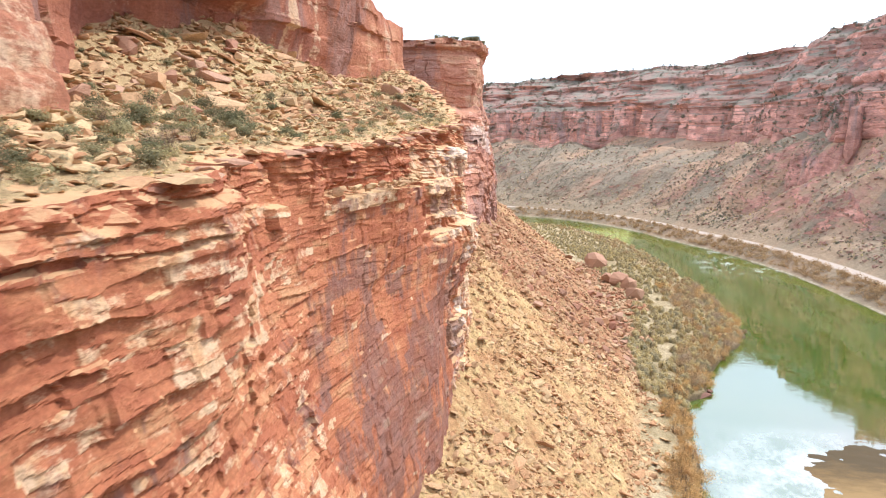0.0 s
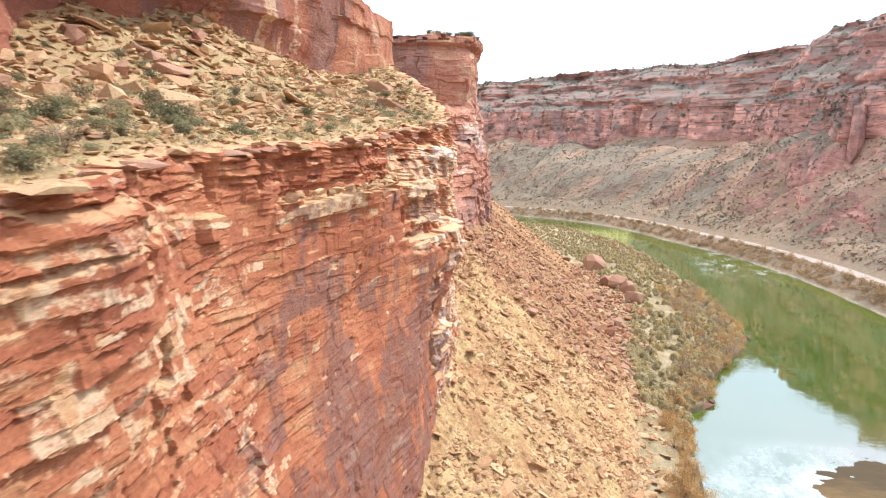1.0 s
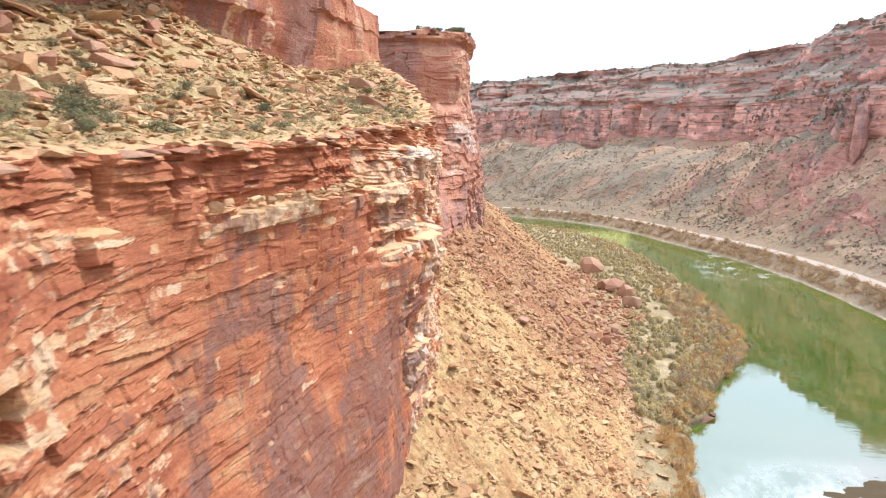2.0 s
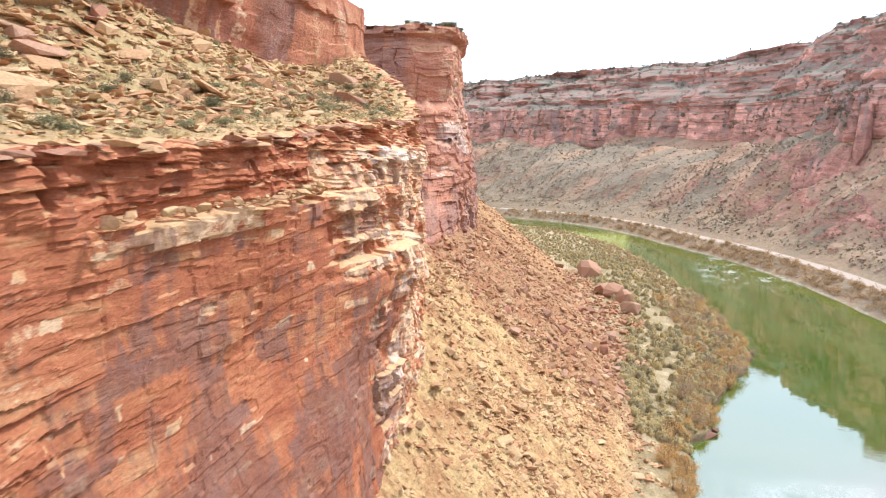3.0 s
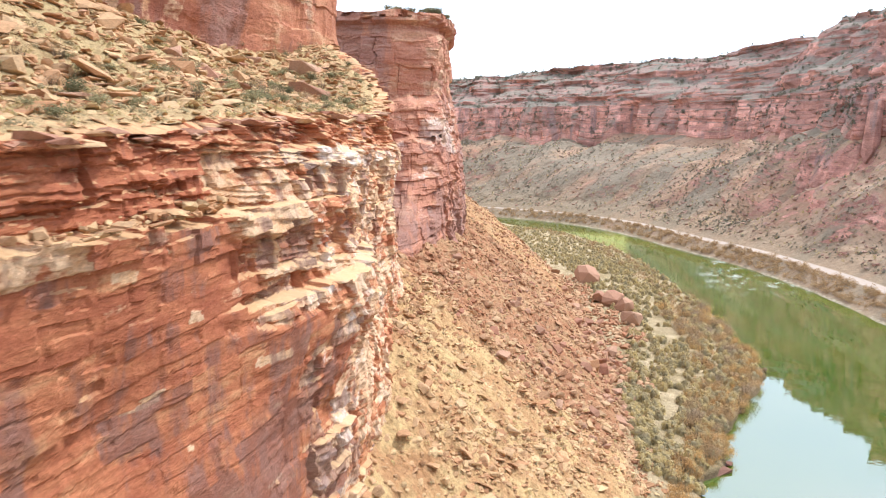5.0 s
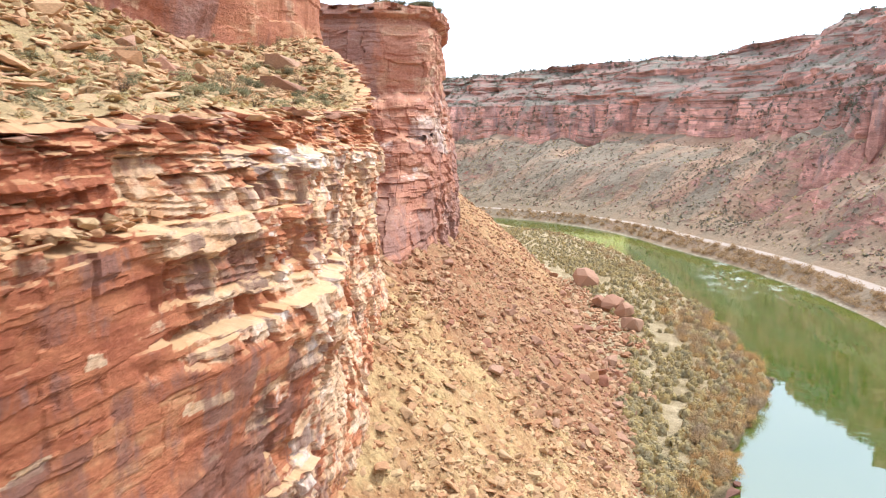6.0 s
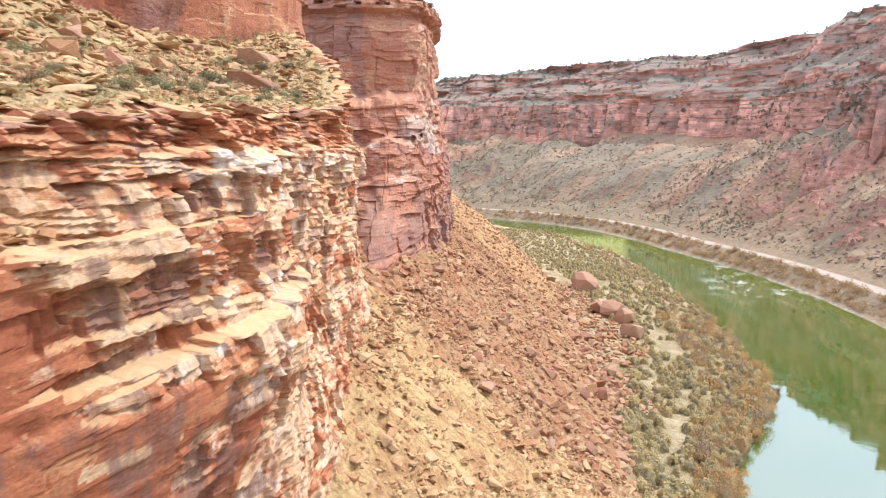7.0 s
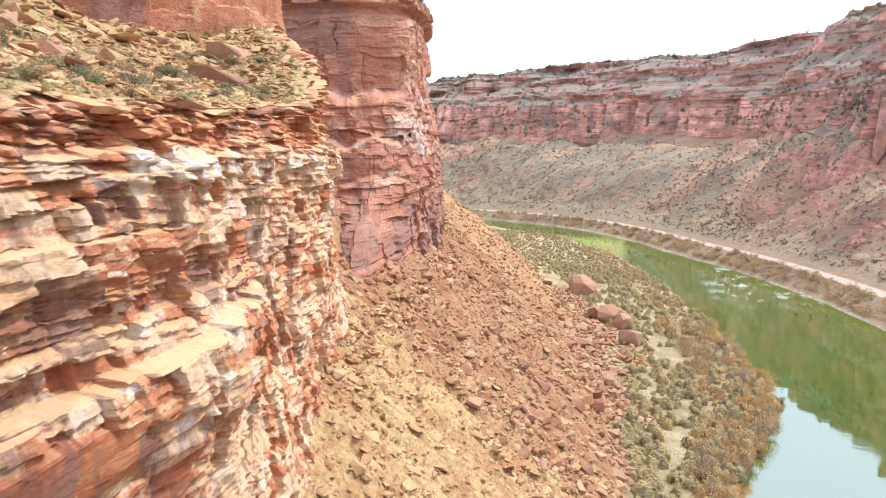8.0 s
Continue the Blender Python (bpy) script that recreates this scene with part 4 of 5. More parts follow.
# ---- loose rock and plants ----
def hull_rock(seed, sx, sy, sz, count=15, worn=0.0):
    """A broken block: the hull of points in a box, with knocked-off corners."""
    rnd = random.Random(seed)
    bm = bmesh.new()
    for _ in range(count):
        p = Vector((rnd.uniform(-1, 1), rnd.uniform(-1, 1), rnd.uniform(-1, 1)))
        big = max(abs(p.x), abs(p.y), abs(p.z))
        p = (p / big * (1 - worn) + p.normalized() * worn) * rnd.uniform(0.78, 1.0)
        bm.verts.new((p.x * sx / 2, p.y * sy / 2, p.z * sz / 2))
    out = bmesh.ops.convex_hull(bm, input=bm.verts)
    bmesh.ops.delete(bm, geom=[g for g in set(out["geom_interior"] + out["geom_unused"]) if isinstance(g, bmesh.types.BMVert)], context="VERTS")
    bmesh.ops.triangulate(bm, faces=bm.faces)
    bm.verts.index_update()
    verts = np.array([v.co[:] for v in bm.verts])
    faces = np.array([[v.index for v in f.verts] for f in bm.faces])
    bm.free()
    return verts, faces


def leaf_clump(seed, leaves, spread, height, leaf, droop=0.5):
    """Small crossed leaves in an uneven mound with gaps."""
    rnd = np.random.RandomState(seed)
    lobes = rnd.uniform(-1, 1, (6, 3)) * (spread * 0.42, spread * 0.42, height * 0.22) + (0, 0, height * 0.5)
    c = lobes[rnd.randint(0, 6, leaves)] + rnd.normal(0, 1, (leaves, 3)) * (spread * 0.15, spread * 0.15, height * 0.16)
    c[:, 2] = np.maximum(c[:, 2], 0.04)
    out = c - (0, 0, height * 0.2)
    out = out / np.linalg.norm(out, axis=1)[:, None] + rnd.normal(0, 0.45, (leaves, 3))
    a = np.cross(out, rnd.normal(0, 1, (leaves, 3)))
    a /= np.linalg.norm(a, axis=1)[:, None]
    b = np.cross(out, a)
    b /= np.linalg.norm(b, axis=1)[:, None]
    size = leaf * rnd.uniform(0.6, 1.4, (leaves, 1))
    verts = np.stack([c - a * size, c + b * size * droop, c + a * size, c - b * size * droop], axis=1).reshape(-1, 3)
    i = np.arange(leaves)[:, None] * 4
    return verts, np.concatenate([i + np.array([[0, 1, 2]]), i + np.array([[0, 2, 3]])])


def mound(seed, leaves, spread, height, leaf, full=False):
    """A rounded bush: leaves over an uneven dome, thinner towards its foot."""
    rnd = np.random.RandomState(seed)
    a, u = rnd.uniform(0, 6.283, leaves), rnd.uniform(0.02, 1, leaves)
    r = np.sqrt(1 - u * u) * (1 + 0.28 * np.sin(3 * a + seed) * (1 - u)) * rnd.uniform(0.72, 1.05, leaves)
    c = np.stack([np.cos(a) * r * spread / 2, np.sin(a) * r * spread / 2, u * height * rnd.uniform(0.75, 1.05, leaves)], 1)
    out = c / (spread / 2, spread / 2, height) + (0, 0, 0.15) + rnd.normal(0, 0.3, (leaves, 3))
    p = np.cross(out, rnd.normal(0, 1, (leaves, 3)))
    p /= np.linalg.norm(p, axis=1)[:, None]
    q = np.cross(out, p)
    q /= np.linalg.norm(q, axis=1)[:, None]
    size = leaf * rnd.uniform(0.6, 1.4, (leaves, 1))
    verts = np.stack([c - p * size, c + q * size * 0.7, c + p * size, c - q * size * 0.7], axis=1).reshape(-1, 3)
    i = np.arange(leaves)[:, None] * 4
    faces = np.concatenate([i + np.array([[0, 1, 2]]), i + np.array([[0, 2, 3]])])
    if not full:
        return verts, faces
    ring, level = np.meshgrid(np.arange(9), np.arange(4), indexing="ij")                 # the dense twiggy heart of the bush
    w = 0.80 * spread / 2 * np.cos(level * 0.5) * (1 + 0.16 * np.sin(ring * 2.3 + level * 1.7 + seed))
    heart = np.stack([np.cos(ring * 0.698) * w, np.sin(ring * 0.698) * w, 0.82 * height * np.sin(level * 0.5)], -1).reshape(-1, 3)
    g = grid_faces(9, 4)
    g = np.concatenate([g[:, [0, 1, 2]], g[:, [0, 2, 3]]]) + len(verts)
    return np.concatenate([verts, heart]), np.concatenate([faces, g])


def twigs(seed, count, spread, height, thick):
    """Bare stems that fan out from the root."""
    rnd = np.random.RandomState(seed)
    verts, faces = [], []
    for k in range(count):
        a, r = rnd.uniform(0, 6.283), rnd.uniform(0.2, 1) * spread * 0.5
        tip, root = np.array([math.cos(a) * r, math.sin(a) * r, height * rnd.uniform(0.5, 0.95)]), np.array([math.cos(a), math.sin(a), 0]) * spread * 0.06
        midp = root * 0.5 + tip * 0.5 + rnd.normal(0, 0.05, 3) * spread
        base = len(verts)
        for p, w in ((root - (0, 0, 0.1), thick), (midp, thick * 0.7), (tip, thick * 0.25)):
            for q in range(3):
                verts.append(p + w * np.array([math.cos(q * 2.094), math.sin(q * 2.094), 0]))
        for ring in (0, 3):
            for q in range(3):
                i, j = base + ring + q, base + ring + (q + 1) % 3
                faces += [(i, j, j + 3), (i, j + 3, i + 3)]
    return np.array(verts), np.array(faces)


def turn_matrix(rnd, tilt):
    return Euler((rnd.uniform(-tilt, tilt), rnd.uniform(-tilt, tilt), rnd.uniform(0, 6.283))).to_matrix()


def joined(name, shapes, places, mat, label, category, parent=None):
    """Many small pieces as one mesh. places: (x, y, z, size, tilt)."""
    rnd = random.Random(hash_name(name))
    vs, fs_, base = [], [], 0
    for x, y, z, size, tilt in places:
        v0, f0 = shapes[rnd.randrange(len(shapes))]
        m = np.array(turn_matrix(rnd, tilt)) * size
        vs.append(v0 @ m.T + (x, y, z))
        fs_.append(f0 + base)
        base += len(v0)
    ob = mesh_object(name, np.concatenate(vs), np.concatenate(fs_), mat, parent)
    tagged(ob, label, category, kind="stuff")
    return ob


def hash_name(name):
    return sum((i + 1) * ord(ch) for i, ch in enumerate(name))


def data_of(name, shape, mat):
    data = bpy.data.meshes.new(name)
    data.from_pydata(shape[0].tolist(), [], shape[1].tolist())
    data.materials.append(mat)
    return data


def pieces(name, datas, places, parent, seed):
    """Single stones as parts of what they lie on."""
    rnd = random.Random(seed)
    for x, y, z, size, tilt in places:
        ob = new(name, datas[rnd.randrange(len(datas))])
        ob.matrix_world = Matrix.Translation((x, y, z)) @ turn_matrix(rnd, tilt).to_4x4() @ Matrix.Diagonal((size * rnd.uniform(0.8, 1.25), size, size * rnd.uniform(0.8, 1.2), 1))
        ob.parent = parent


TAN_STONE, RED_STONE = loose_rock("tan_stone", (0.58, 0.31, 0.155), (0.72, 0.49, 0.27)), loose_rock("red_stone", (0.45, 0.205, 0.125), (0.57, 0.35, 0.225))
TAN_RUBBLE, RED_RUBBLE = loose_rock("tan_rubble", (0.56, 0.285, 0.14), (0.75, 0.53, 0.28), True), loose_rock("red_rubble", (0.49, 0.225, 0.12), (0.64, 0.42, 0.235), True)
blocks = [hull_rock(100 + i, 1.1, 0.85, 0.62, 16, 0.4) for i in range(9)]
round_blocks = [hull_rock(130 + i, 1.2, 1.0, 0.85, 30, 0.75) for i in range(4)]
slabs = [hull_rock(200 + i, 1.5, 1.0, 0.26, 14) for i in range(8)]
tan_blocks = [data_of("boulder", b, TAN_STONE) for b in blocks]
red_blocks = [data_of("boulder", b, RED_STONE) for b in blocks]
worn_blocks = [data_of("boulder", b, RED_STONE) for b in round_blocks]
tan_slabs = [data_of("slab", b, TAN_STONE) for b in slabs]
red_slabs = [data_of("slab", b, RED_STONE) for b in slabs]


DRIFT = 0.6 * fbm(*np.meshgrid(np.arange(-160, 60, 1.0) / 9, np.arange(0, 500, 1.0) / 6), 0, 3, 28)


def drifts(x, y):
    """Where stones gather on the slope."""
    return DRIFT[int(min(max(y, 0), 499)), int(min(max(x + 160, 0), 219))]


def talus_spots(count, y0, y1, small, large, seed, low=0.0, high=42.0, power=2.5, clumped=0.0):
    rnd = random.Random(seed)
    out = []
    while len(out) < count:
        y = rnd.uniform(y0, y1)
        f = float(talus_foot(y))
        x = f - rnd.uniform(low, high)
        if rnd.random() < clumped and float(drifts(x, y)) < 0.05:
            continue
        size = small + (large - small) * rnd.random() ** power
        out.append((x, y, 0.0, size, 0.6))
    z = ground_z(np.array([o[0] for o in out]), np.array([o[1] for o in out]))
    return [(x, y, float(h) + 0.12 * size, size, tilt) for (x, y, _, size, tilt), h in zip(out, z)]


joined("talus_rubble", blocks + slabs, talus_spots(15000, 50, 184, 0.16, 0.95, 1, power=2.6, clumped=0.6), TAN_RUBBLE, "loose tan sandstone rubble on the talus slope", "rubble")
joined("red_talus_rubble", blocks + slabs[:3], talus_spots(8000, 170, 300, 0.18, 1.1, 2, clumped=0.5), RED_RUBBLE, "loose red sandstone rubble below the headland", "rubble")
joined("far_end_rubble", blocks, talus_spots(2500, 290, 460, 0.4, 2.0, 3, 0, 50), RED_RUBBLE, "scattered red blocks on the talus downstream", "rubble")
joined("talus_blocks", blocks + slabs, talus_spots(3400, 50, 186, 0.4, 1.9, 4, -3, 42, 2.6, clumped=0.9), TAN_RUBBLE, "broken tan and orange blocks on the talus", "rubble")
joined("red_talus_blocks", blocks, talus_spots(1500, 172, 280, 0.5, 2.4, 5, -3, 42, 2.6, clumped=0.8), RED_RUBBLE, "broken red blocks below the headland", "rubble")
joined("apron_blocks", blocks, [p for p in talus_spots(2200, 225, 368, 0.4, 2.8, 7, -17, 8, 2.6) if p[0] < 5 + 3 * math.sin(p[1] / 7) - 0.28 * max(p[1] - 290, 0)], RED_RUBBLE, "broken red blocks strewn beyond the foot of the talus", "rubble")
joined("gully_rubble", blocks, talus_spots(1800, 150, 240, 0.3, 1.8, 6, 38, 62, 2.5), RED_RUBBLE, "broken rock in the gully beside the headland", "rubble")
pieces("boulder", tan_blocks + tan_slabs, talus_spots(150, 80, 180, 0.8, 2.2, 11), ground, 11)
pieces("boulder", worn_blocks, [(-15.2, 362, 5.6, 11.0, 0.3), (-3.5, 318, 5.6, 9.0, 0.3), (0.5, 311, 5.4, 6.5, 0.3), (3.0, 293, 5.4, 7.5, 0.3), (-8.5, 322, 6.0, 6.0, 0.3), (-2.5, 250, 5.8, 4.0, 0.3)], ground, 13)
pieces("boulder", red_blocks, talus_spots(130, 172, 260, 0.8, 3.2, 12, power=2.4), ground, 12)
pieces("boulder", red_blocks + tan_blocks[:4], talus_spots(75, 205, 345, 1.2, 4.6, 14, -2.5, 9, power=1.8), ground, 14)


def terrace_spots(count, d0, d1, y0, y1, small, large, seed, power=2.5, tilt=0.45):
    rnd = random.Random(seed)
    rx, ry = rim_line[:, 0], rim_line[:, 1]
    y = np.array([rnd.uniform(y0, y1) for _ in range(count)])
    d = np.array([rnd.uniform(d0, d1) for _ in range(count)])
    size = np.array([small + (large - small) * rnd.random() ** power for _ in range(count)])
    x = np.interp(y, edge_y, edge_x) - 0.7 - d
    z = terrace_z(x, y, np.interp(y, ry, rx) - 2.0 - x) + 0.1 * size
    return [(float(p), float(q), float(r), float(w), tilt) for p, q, r, w in zip(x, y, z, size)]


joined("terrace_rubble", blocks[:5] + slabs, terrace_spots(17000, 4, 42, 15, 200, 0.16, 1.5, 21, 3.2), TAN_RUBBLE, "broken tan and red stones on the bench", "rubble")
joined("rim_rubble", slabs, terrace_spots(1800, 0.3, 9, 12, 195, 0.2, 0.7, 22), TAN_RUBBLE, "flat stone chips along the cliff edge", "rubble")
pieces("boulder", tan_blocks + tan_blocks + red_blocks[:4] + red_slabs[:3] + tan_slabs, terrace_spots(240, 13, 40, 25, 190, 1.2, 3.8, 23, 1.8), terrace, 23)
pieces("slab", tan_slabs + red_slabs[:3], terrace_spots(70, 3, 20, 20, 190, 0.8, 2.2, 24, 2.0, 0.2), terrace, 24)

# plates of the top bed along the rim
rnd = random.Random(31)
for i in range(190):
    k = rnd.randrange(len(ns))
    if near_rim[1][k] < 12:
        continue
    ob = new("slab", (tan_slabs + red_slabs)[rnd.randrange(16)])
    size = rnd.uniform(0.7, 1.9)
    ob.matrix_world = (Matrix.Translation((near_rim[0][k] - rnd.uniform(-0.25, 0.9), near_rim[1][k], near_rim[2][k] - rnd.uniform(-0.12, 0.35)))
                       @ Euler((rnd.uniform(-0.06, 0.06), rnd.uniform(-0.06, 0.06), 1.57 + rnd.uniform(-0.5, 0.5))).to_matrix().to_4x4() @ Matrix.Diagonal((size, size, size * 1.1, 1)))
    ob.parent = cliff

# shrubs
SAGE = leaf_material("sage_leaves", [(0.0, (0.28, 0.28, 0.15)), (0.5, (0.38, 0.35, 0.19)), (1.0, (0.46, 0.4, 0.2))])
DARK = leaf_material("dark_leaves", [(0.0, (0.18, 0.175, 0.09)), (1.0, (0.28, 0.25, 0.14))])
GOLD = leaf_material("golden_leaves", [(0.0, (0.76, 0.47, 0.19)), (0.5, (0.84, 0.56, 0.24)), (1.0, (0.68, 0.42, 0.2))])
BROWN = leaf_material("brown_twigs", [(0.0, (0.6, 0.41, 0.22)), (0.5, (0.7, 0.5, 0.27)), (1.0, (0.56, 0.43, 0.3))])
BARK = leaf_material("bark", [(0.0, (0.26, 0.19, 0.13)), (1.0, (0.34, 0.25, 0.17))])
SAGE_MASS = leaf_material("sage_mass", [(0.0, (0.40, 0.355, 0.21)), (0.4, (0.60, 0.50, 0.29)), (0.7, (0.74, 0.58, 0.25)), (1.0, (0.70, 0.57, 0.37))], True)
# far junipers lightened too, with haze in the leaf colour
DARK_MASS = leaf_material("juniper_mass", [(0.0, (0.20, 0.20, 0.145)), (1.0, (0.32, 0.29, 0.21))], True)
GOLD_MASS = leaf_material("tamarisk_mass", [(0.0, (0.5, 0.34, 0.18)), (0.4, (0.66, 0.45, 0.23)), (1.0, (0.42, 0.3, 0.19))], True)


def shrub(name, seed, leaves, spread, height, leaf, mat, stems, label, category, group):
    root = new(name)
    tagged(mesh_object("branchwork", *twigs(seed, stems, spread, height, 0.011 * spread), BARK, root), kind="stuff")
    tagged(mesh_object("foliage", *leaf_clump(seed, leaves, spread, height, leaf), mat, root), kind="stuff")
    return tagged(root, label, category, group)


kinds = [shrub("sagebrush", 301, 520, 1.5, 1.0, 0.075, SAGE, 9, "grey-green sagebrush growing between stones", "shrub", "shrubs on the bench"),
         shrub("blackbrush", 302, 650, 1.8, 1.5, 0.085, DARK, 11, "dark green twiggy bush on the bench", "shrub", "shrubs on the bench"),
         shrub("rabbitbrush", 303, 360, 1.1, 0.7, 0.07, SAGE, 8, "low pale yellow-green bush on stony soil", "shrub", "shrubs on the bench"),
         shrub("bare_bush", 304, 260, 1.9, 1.5, 0.06, BROWN, 26, "half-bare grey-brown bush with fine twigs", "shrub", "shrubs on the bench")]
spots = terrace_spots(190, 1.2, 20, 14, 190, 0.6, 1.25, 41, 1.0) + terrace_spots(60, 2.5, 17, 20, 66, 0.8, 1.4, 40, 1.0) + terrace_spots(50, 20, 36, 40, 190, 0.6, 1.2, 42, 1.0)
rnd = random.Random(43)
for i, (x, y, z, size, _) in enumerate(spots):
    m = pose(x, y, z - 0.12 * size, 0, 0, rnd.uniform(0, 360)) @ Matrix.Scale(size, 4)
    k = kinds[rnd.choice((0, 0, 0, 1, 2, 2, 3))] if i >= len(kinds) else kinds[i]
    if i < len(kinds):
        k.matrix_world = m
    else:
        c = copy_thing(k, m)
        c.scale = (size, size, size)
tufts = [mound(320 + i, 30, 0.7, 0.4, 0.1) for i in range(5)]
joined("grass_tufts", tufts, terrace_spots(2600, 1.0, 24, 14, 195, 0.4, 1.1, 44, 1.0, 0.1), SAGE_MASS, "dry yellow-green grass tufts on the bench", "grass")
joined("talus_shrubs", tufts, talus_spots(700, 60, 330, 0.5, 1.4, 45, power=1.5), SAGE_MASS, "small dry bushes dotted over the talus", "shrubs")

# the flat by the river
def flat_spots(count, y0, y1, u0, u1, small, large, seed):
    rnd = random.Random(seed)
    ys = [rnd.uniform(y0, y1) for _ in range(count)]
    us_ = [rnd.uniform(u0, u1) for _ in range(count)]
    xs = [float(talus_foot(y)) + u * float(bank_left(y) - talus_foot(y)) for y, u in zip(ys, us_)]
    hs = ground_z(np.array(xs), np.array(ys))
    return [(x, y, max(float(h), 0.2), small + (large - small) * rnd.random() ** 1.5, 0.15) for x, y, h in zip(xs, ys, hs)]


mounds = [mound(340 + i, 64, 1.2, 1.0, 0.13, True) for i in range(6)]
joined("sagebrush_flat", mounds, [p for p in flat_spots(2500, 178, 430, -0.08, 0.97, 0.8, 2.6, 46) if drifts(p[0] * 2.5, p[1] * 0.3 + 60) > -0.3 and (p[1] < 225 or p[0] > 2 - 0.28 * max(p[1] - 290, 0))] + flat_spots(1500, 400, 570, 0.0, 0.95, 0.8, 1.8, 50), SAGE_MASS, "pale sagebrush covering the river flat", "shrubs")
tam = [shrub("tamarisk", 351, 800, 3.0, 2.6, 0.11, GOLD, 18, "orange-brown tamarisk bush at the water's edge", "bush", "bushes along the bank"),
       shrub("willow_thicket", 352, 800, 3.2, 2.6, 0.11, BROWN, 30, "leafless grey-brown willow thicket on the bank", "bush", "bushes along the bank")]
spots = flat_spots(130, 70, 196, 0.42, 1.0, 0.7, 1.4, 47) + flat_spots(170, 196, 330, 0.6, 1.03, 0.6, 1.6, 48)
for i, (x, y, z, size, _) in enumerate(spots):
    k = tam[0] if (y < 205 and rnd.random() < 0.9) or rnd.random() < 0.55 else tam[1]
    m = pose(x, y, z - 0.15, 0, 0, rnd.uniform(0, 360))
    if i < 2:
        k = tam[i]
        k.matrix_world = m
        k.scale = (size, size, size)
    else:
        c = copy_thing(k, m)
        c.scale = (size, size, size)
big_tufts = [leaf_clump(360 + i, 90, 3.0, 2.4, 0.26) for i in range(6)]
joined("bank_thicket", big_tufts, flat_spots(160, 320, 560, 0.7, 1.0, 0.6, 1.2, 49), GOLD_MASS, "brown thicket along the bank downstream", "bushes")

# far side plants and blocks
rnd = random.Random(51)
FX, FY, FZ = X, Y, Zf
GULLY = fbm(S / 24, O / 130, 0, 3, 98)


def far_spots(count, o0, o1, s0, s1, small, large, gullies=0.0):
    out = []
    cols = np.where((oo >= o0) & (oo <= o1))[0]
    rows_ = np.where((fs >= s0) & (fs <= s1))[0]
    while len(out) < count:
        i, j = rnd.choice(rows_), rnd.choice(cols)
        if rnd.random() < gullies and GULLY[i, j] < 0.05:
            continue
        i2, j2 = min(i + 1, len(fs) - 1), min(j + 1, len(oo) - 1)
        a, b = rnd.random(), rnd.random()
        p = [(F[i, j] * (1 - a) + F[i2, j] * a) * (1 - b) + (F[i, j2] * (1 - a) + F[i2, j2] * a) * b for F in (FX, FY, FZ)]
        out.append((p[0], p[1], p[2], small + (large - small) * rnd.random() ** 1.8, 0.2))
    return out


FAR_RUBBLE = loose_rock("far_rubble", (0.42, 0.24, 0.18), (0.52, 0.38, 0.28), True)
small_tufts = [mound(370 + i, 16, 2.2, 1.8, 0.5) for i in range(5)]
joined("far_bank_thicket", big_tufts, far_spots(1500, 0.8, 10.5, 560, 1300, 0.5, 1.4), GOLD_MASS, "brown and golden bushes between road and river", "bushes")
joined("far_talus_shrubs", small_tufts, far_spots(12000, 24, 108, 560, 1500, 0.25, 0.85, 0.6), DARK_MASS, "dark shrubs dotted over the far talus", "shrubs")
joined("far_sage", small_tufts, far_spots(4200, 24, 108, 560, 1500, 0.3, 0.8), SAGE_MASS, "pale sage dotted over the far talus", "shrubs")
joined("far_rim_junipers", small_tufts, far_spots(9500, 112, 180, 560, 1700, 0.4, 1.6) + far_spots(1100, 178, 200, 560, 1700, 0.9, 1.9), DARK_MASS, "junipers on the ledges and rim of the far mesa", "trees")
joined("far_talus_blocks", blocks, far_spots(4800, 24, 110, 560, 1400, 0.5, 3.0), FAR_RUBBLE, "fallen red blocks on the far talus", "rubble")

WET_STONE = loose_rock("wet_stone", (0.22, 0.10, 0.07), (0.27, 0.14, 0.1))
river_rock = new("river_boulder", data_of("boulder", blocks[2], WET_STONE))
river_rock.matrix_world = pose(19.0, 191.0, 0.3, 8, 5, 40) @ Matrix.Diagonal((6.5, 4.5, 3.4, 1))
tagged(river_rock, "large dark red boulder at the water's edge", "boulder")
for dx, dy, size, turn in ((2.2, 4.0, 2.2, 70), (-3.0, 6.0, 1.8, 140)):
    c = copy_thing(river_rock, pose(19.5 + dx, 191 + dy, 0.3, 5, 12, turn))
    c.scale = (size, size * 0.8, size * 0.7)

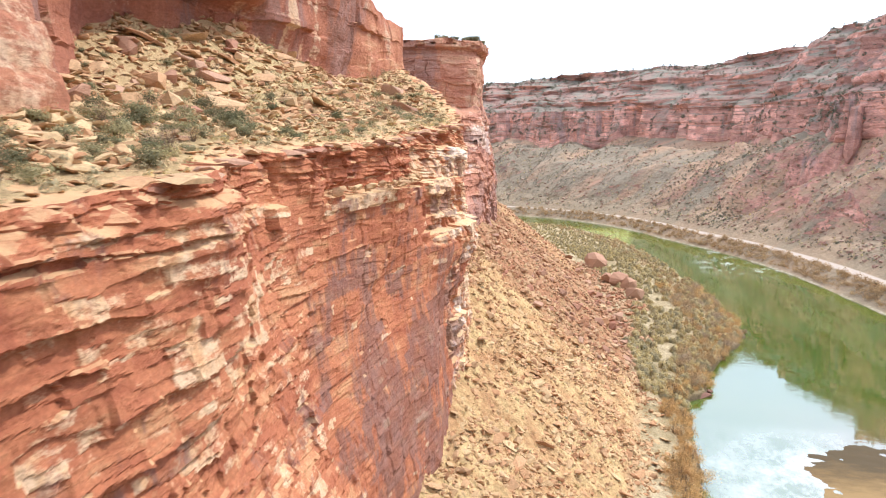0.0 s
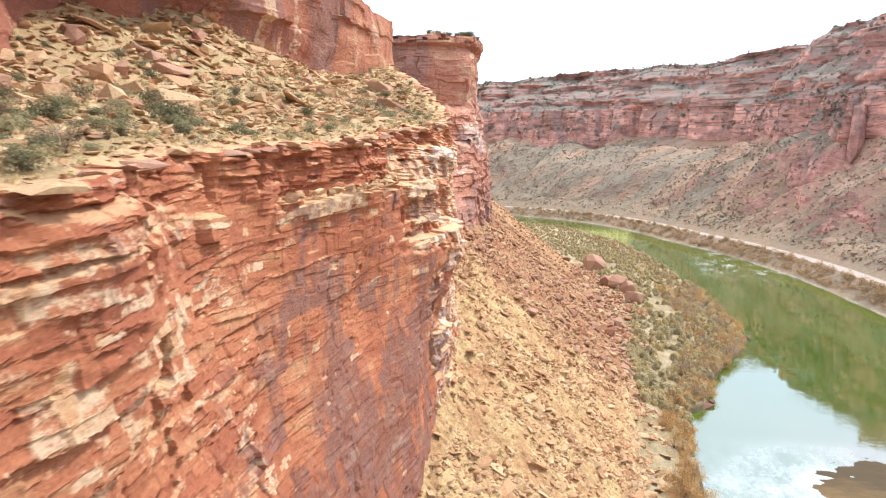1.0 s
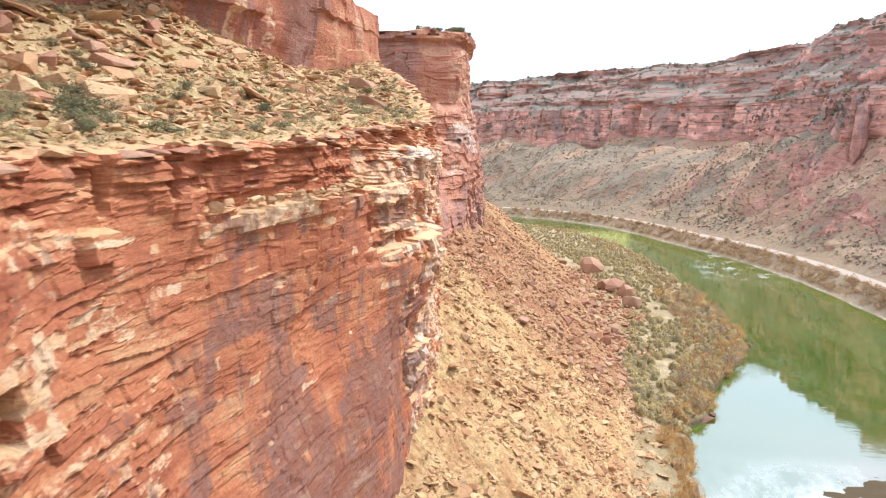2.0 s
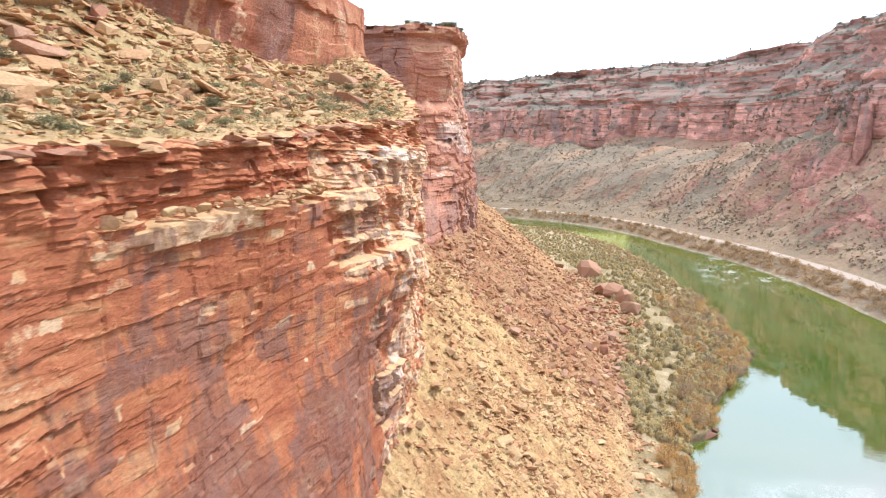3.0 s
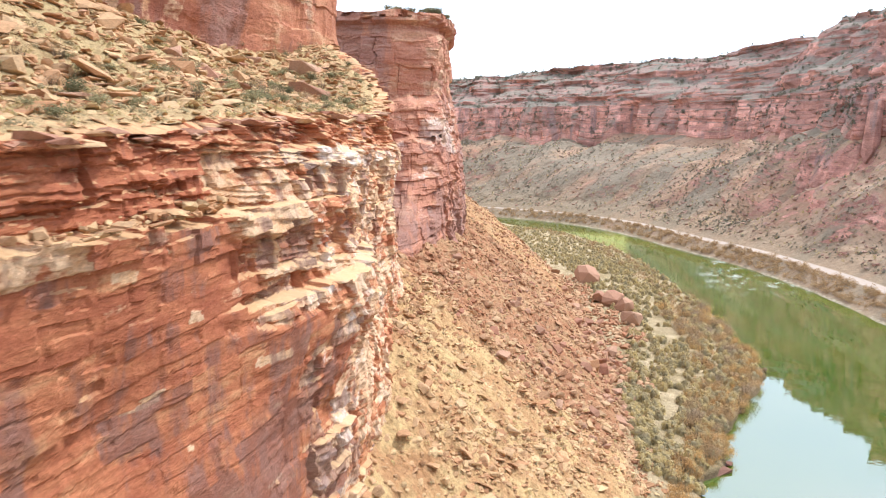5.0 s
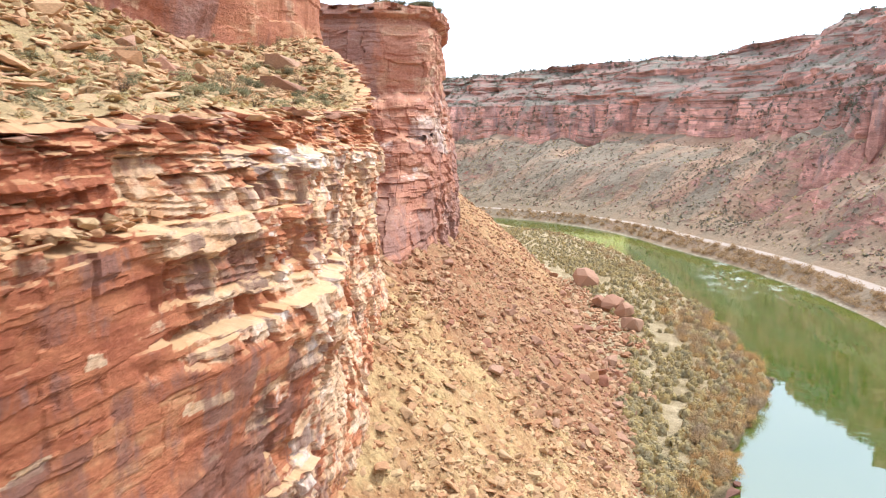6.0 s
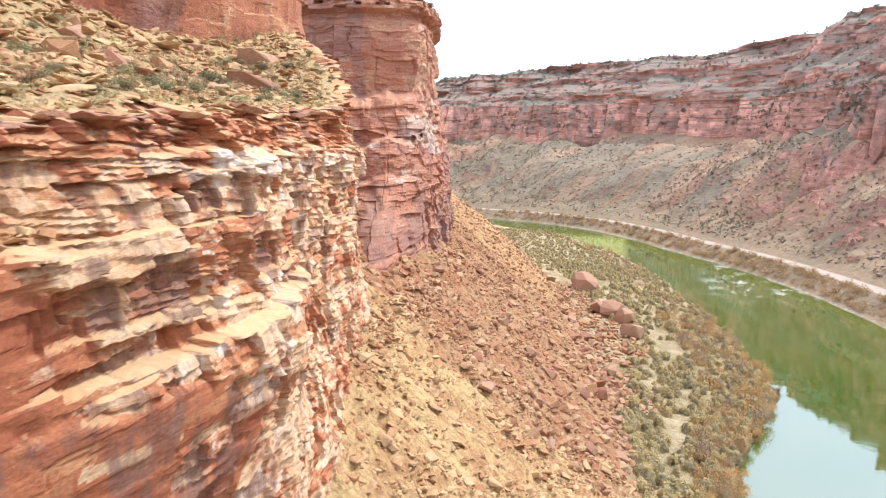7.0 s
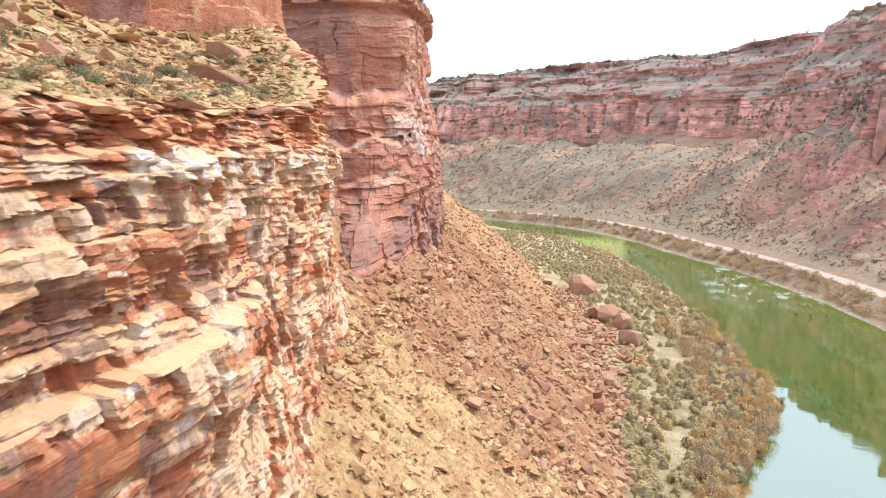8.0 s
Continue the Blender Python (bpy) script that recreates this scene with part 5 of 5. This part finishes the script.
# bushes along the top of the headland
brink = lines[2][(lines[2][:, 0] > -67) & (lines[2][:, 1] < 256)]
for i in range(40):
    k = kinds[rnd.choice((0, 1, 1, 3))]
    spot = brink[rnd.randrange(len(brink))]
    size = rnd.uniform(0.7, 1.7)
    c = copy_thing(k, pose(spot[0] - rnd.uniform(-0.6, 2.0), spot[1] + rnd.uniform(-0.4, 1.5), 96.3, 0, 0, rnd.uniform(0, 360)))
    c.scale = (size, size, size)
    c["label"], c["group"] = "bush growing on top of the headland", "bushes on the headland"

# rubble on the ledge under the rim, and outcrops on the bench
rnd = random.Random(61)
ledge = []
for i in range(900):
    k = rnd.randrange(len(ns))
    y = near_rim[1][k]
    if 60 < y < 98:
        ledge.append((near_rim[0][k] + rnd.uniform(-0.3, 2.1), y, 59.55 + rnd.uniform(-0.15, 0.35), 0.25 + 0.9 * rnd.random() ** 2.5, 0.35))
joined("ledge_rubble", blocks + slabs, ledge[60:], TAN_RUBBLE, "tan rubble lying on the ledge below the rim", "rubble")
pieces("boulder", tan_blocks + tan_slabs, [(x, y, z, size * 1.1, t) for x, y, z, size, t in ledge[:60]], cliff, 62)
for x, y, long_, wide_, high, turn in ((-53, 87, 8, 4, 1.8, 80), (-46.5, 76, 5, 3, 1.0, 100), (-47, 152, 9, 4, 2.2, 65), (-50, 128, 5, 3.5, 2.4, 70), (-41, 62, 4, 3, 0.9, 95), (-55, 168, 7, 5, 3.0, 60)):
    z = float(terrace_z(np.array([x]), np.array([y]), np.array([np.interp(y, rim_line[:, 1], rim_line[:, 0]) - 2.0 - x]))[0])
    ob = new("outcrop", red_slabs[int(abs(x + y)) % 8])
    ob.matrix_world = pose(x, y, z + 0.1, rnd.uniform(-8, 8), rnd.uniform(-8, 8), turn) @ Matrix.Diagonal((long_ / 1.5, wide_, high / 0.26, 1))
    ob.parent = terrace

# a pillar that stands out from the far cliff
pillar = new("rock_pillar", data_of("rock_pillar", hull_rock(77, 9.0, 8.0, 42.0, 26), FAR_ROCK))
pillar.matrix_world = pose(138.5, 528.0, 70.0, 2, 3, 25)
tagged(pillar, "red sandstone pillar standing out from the far cliff band", "rock pillar")
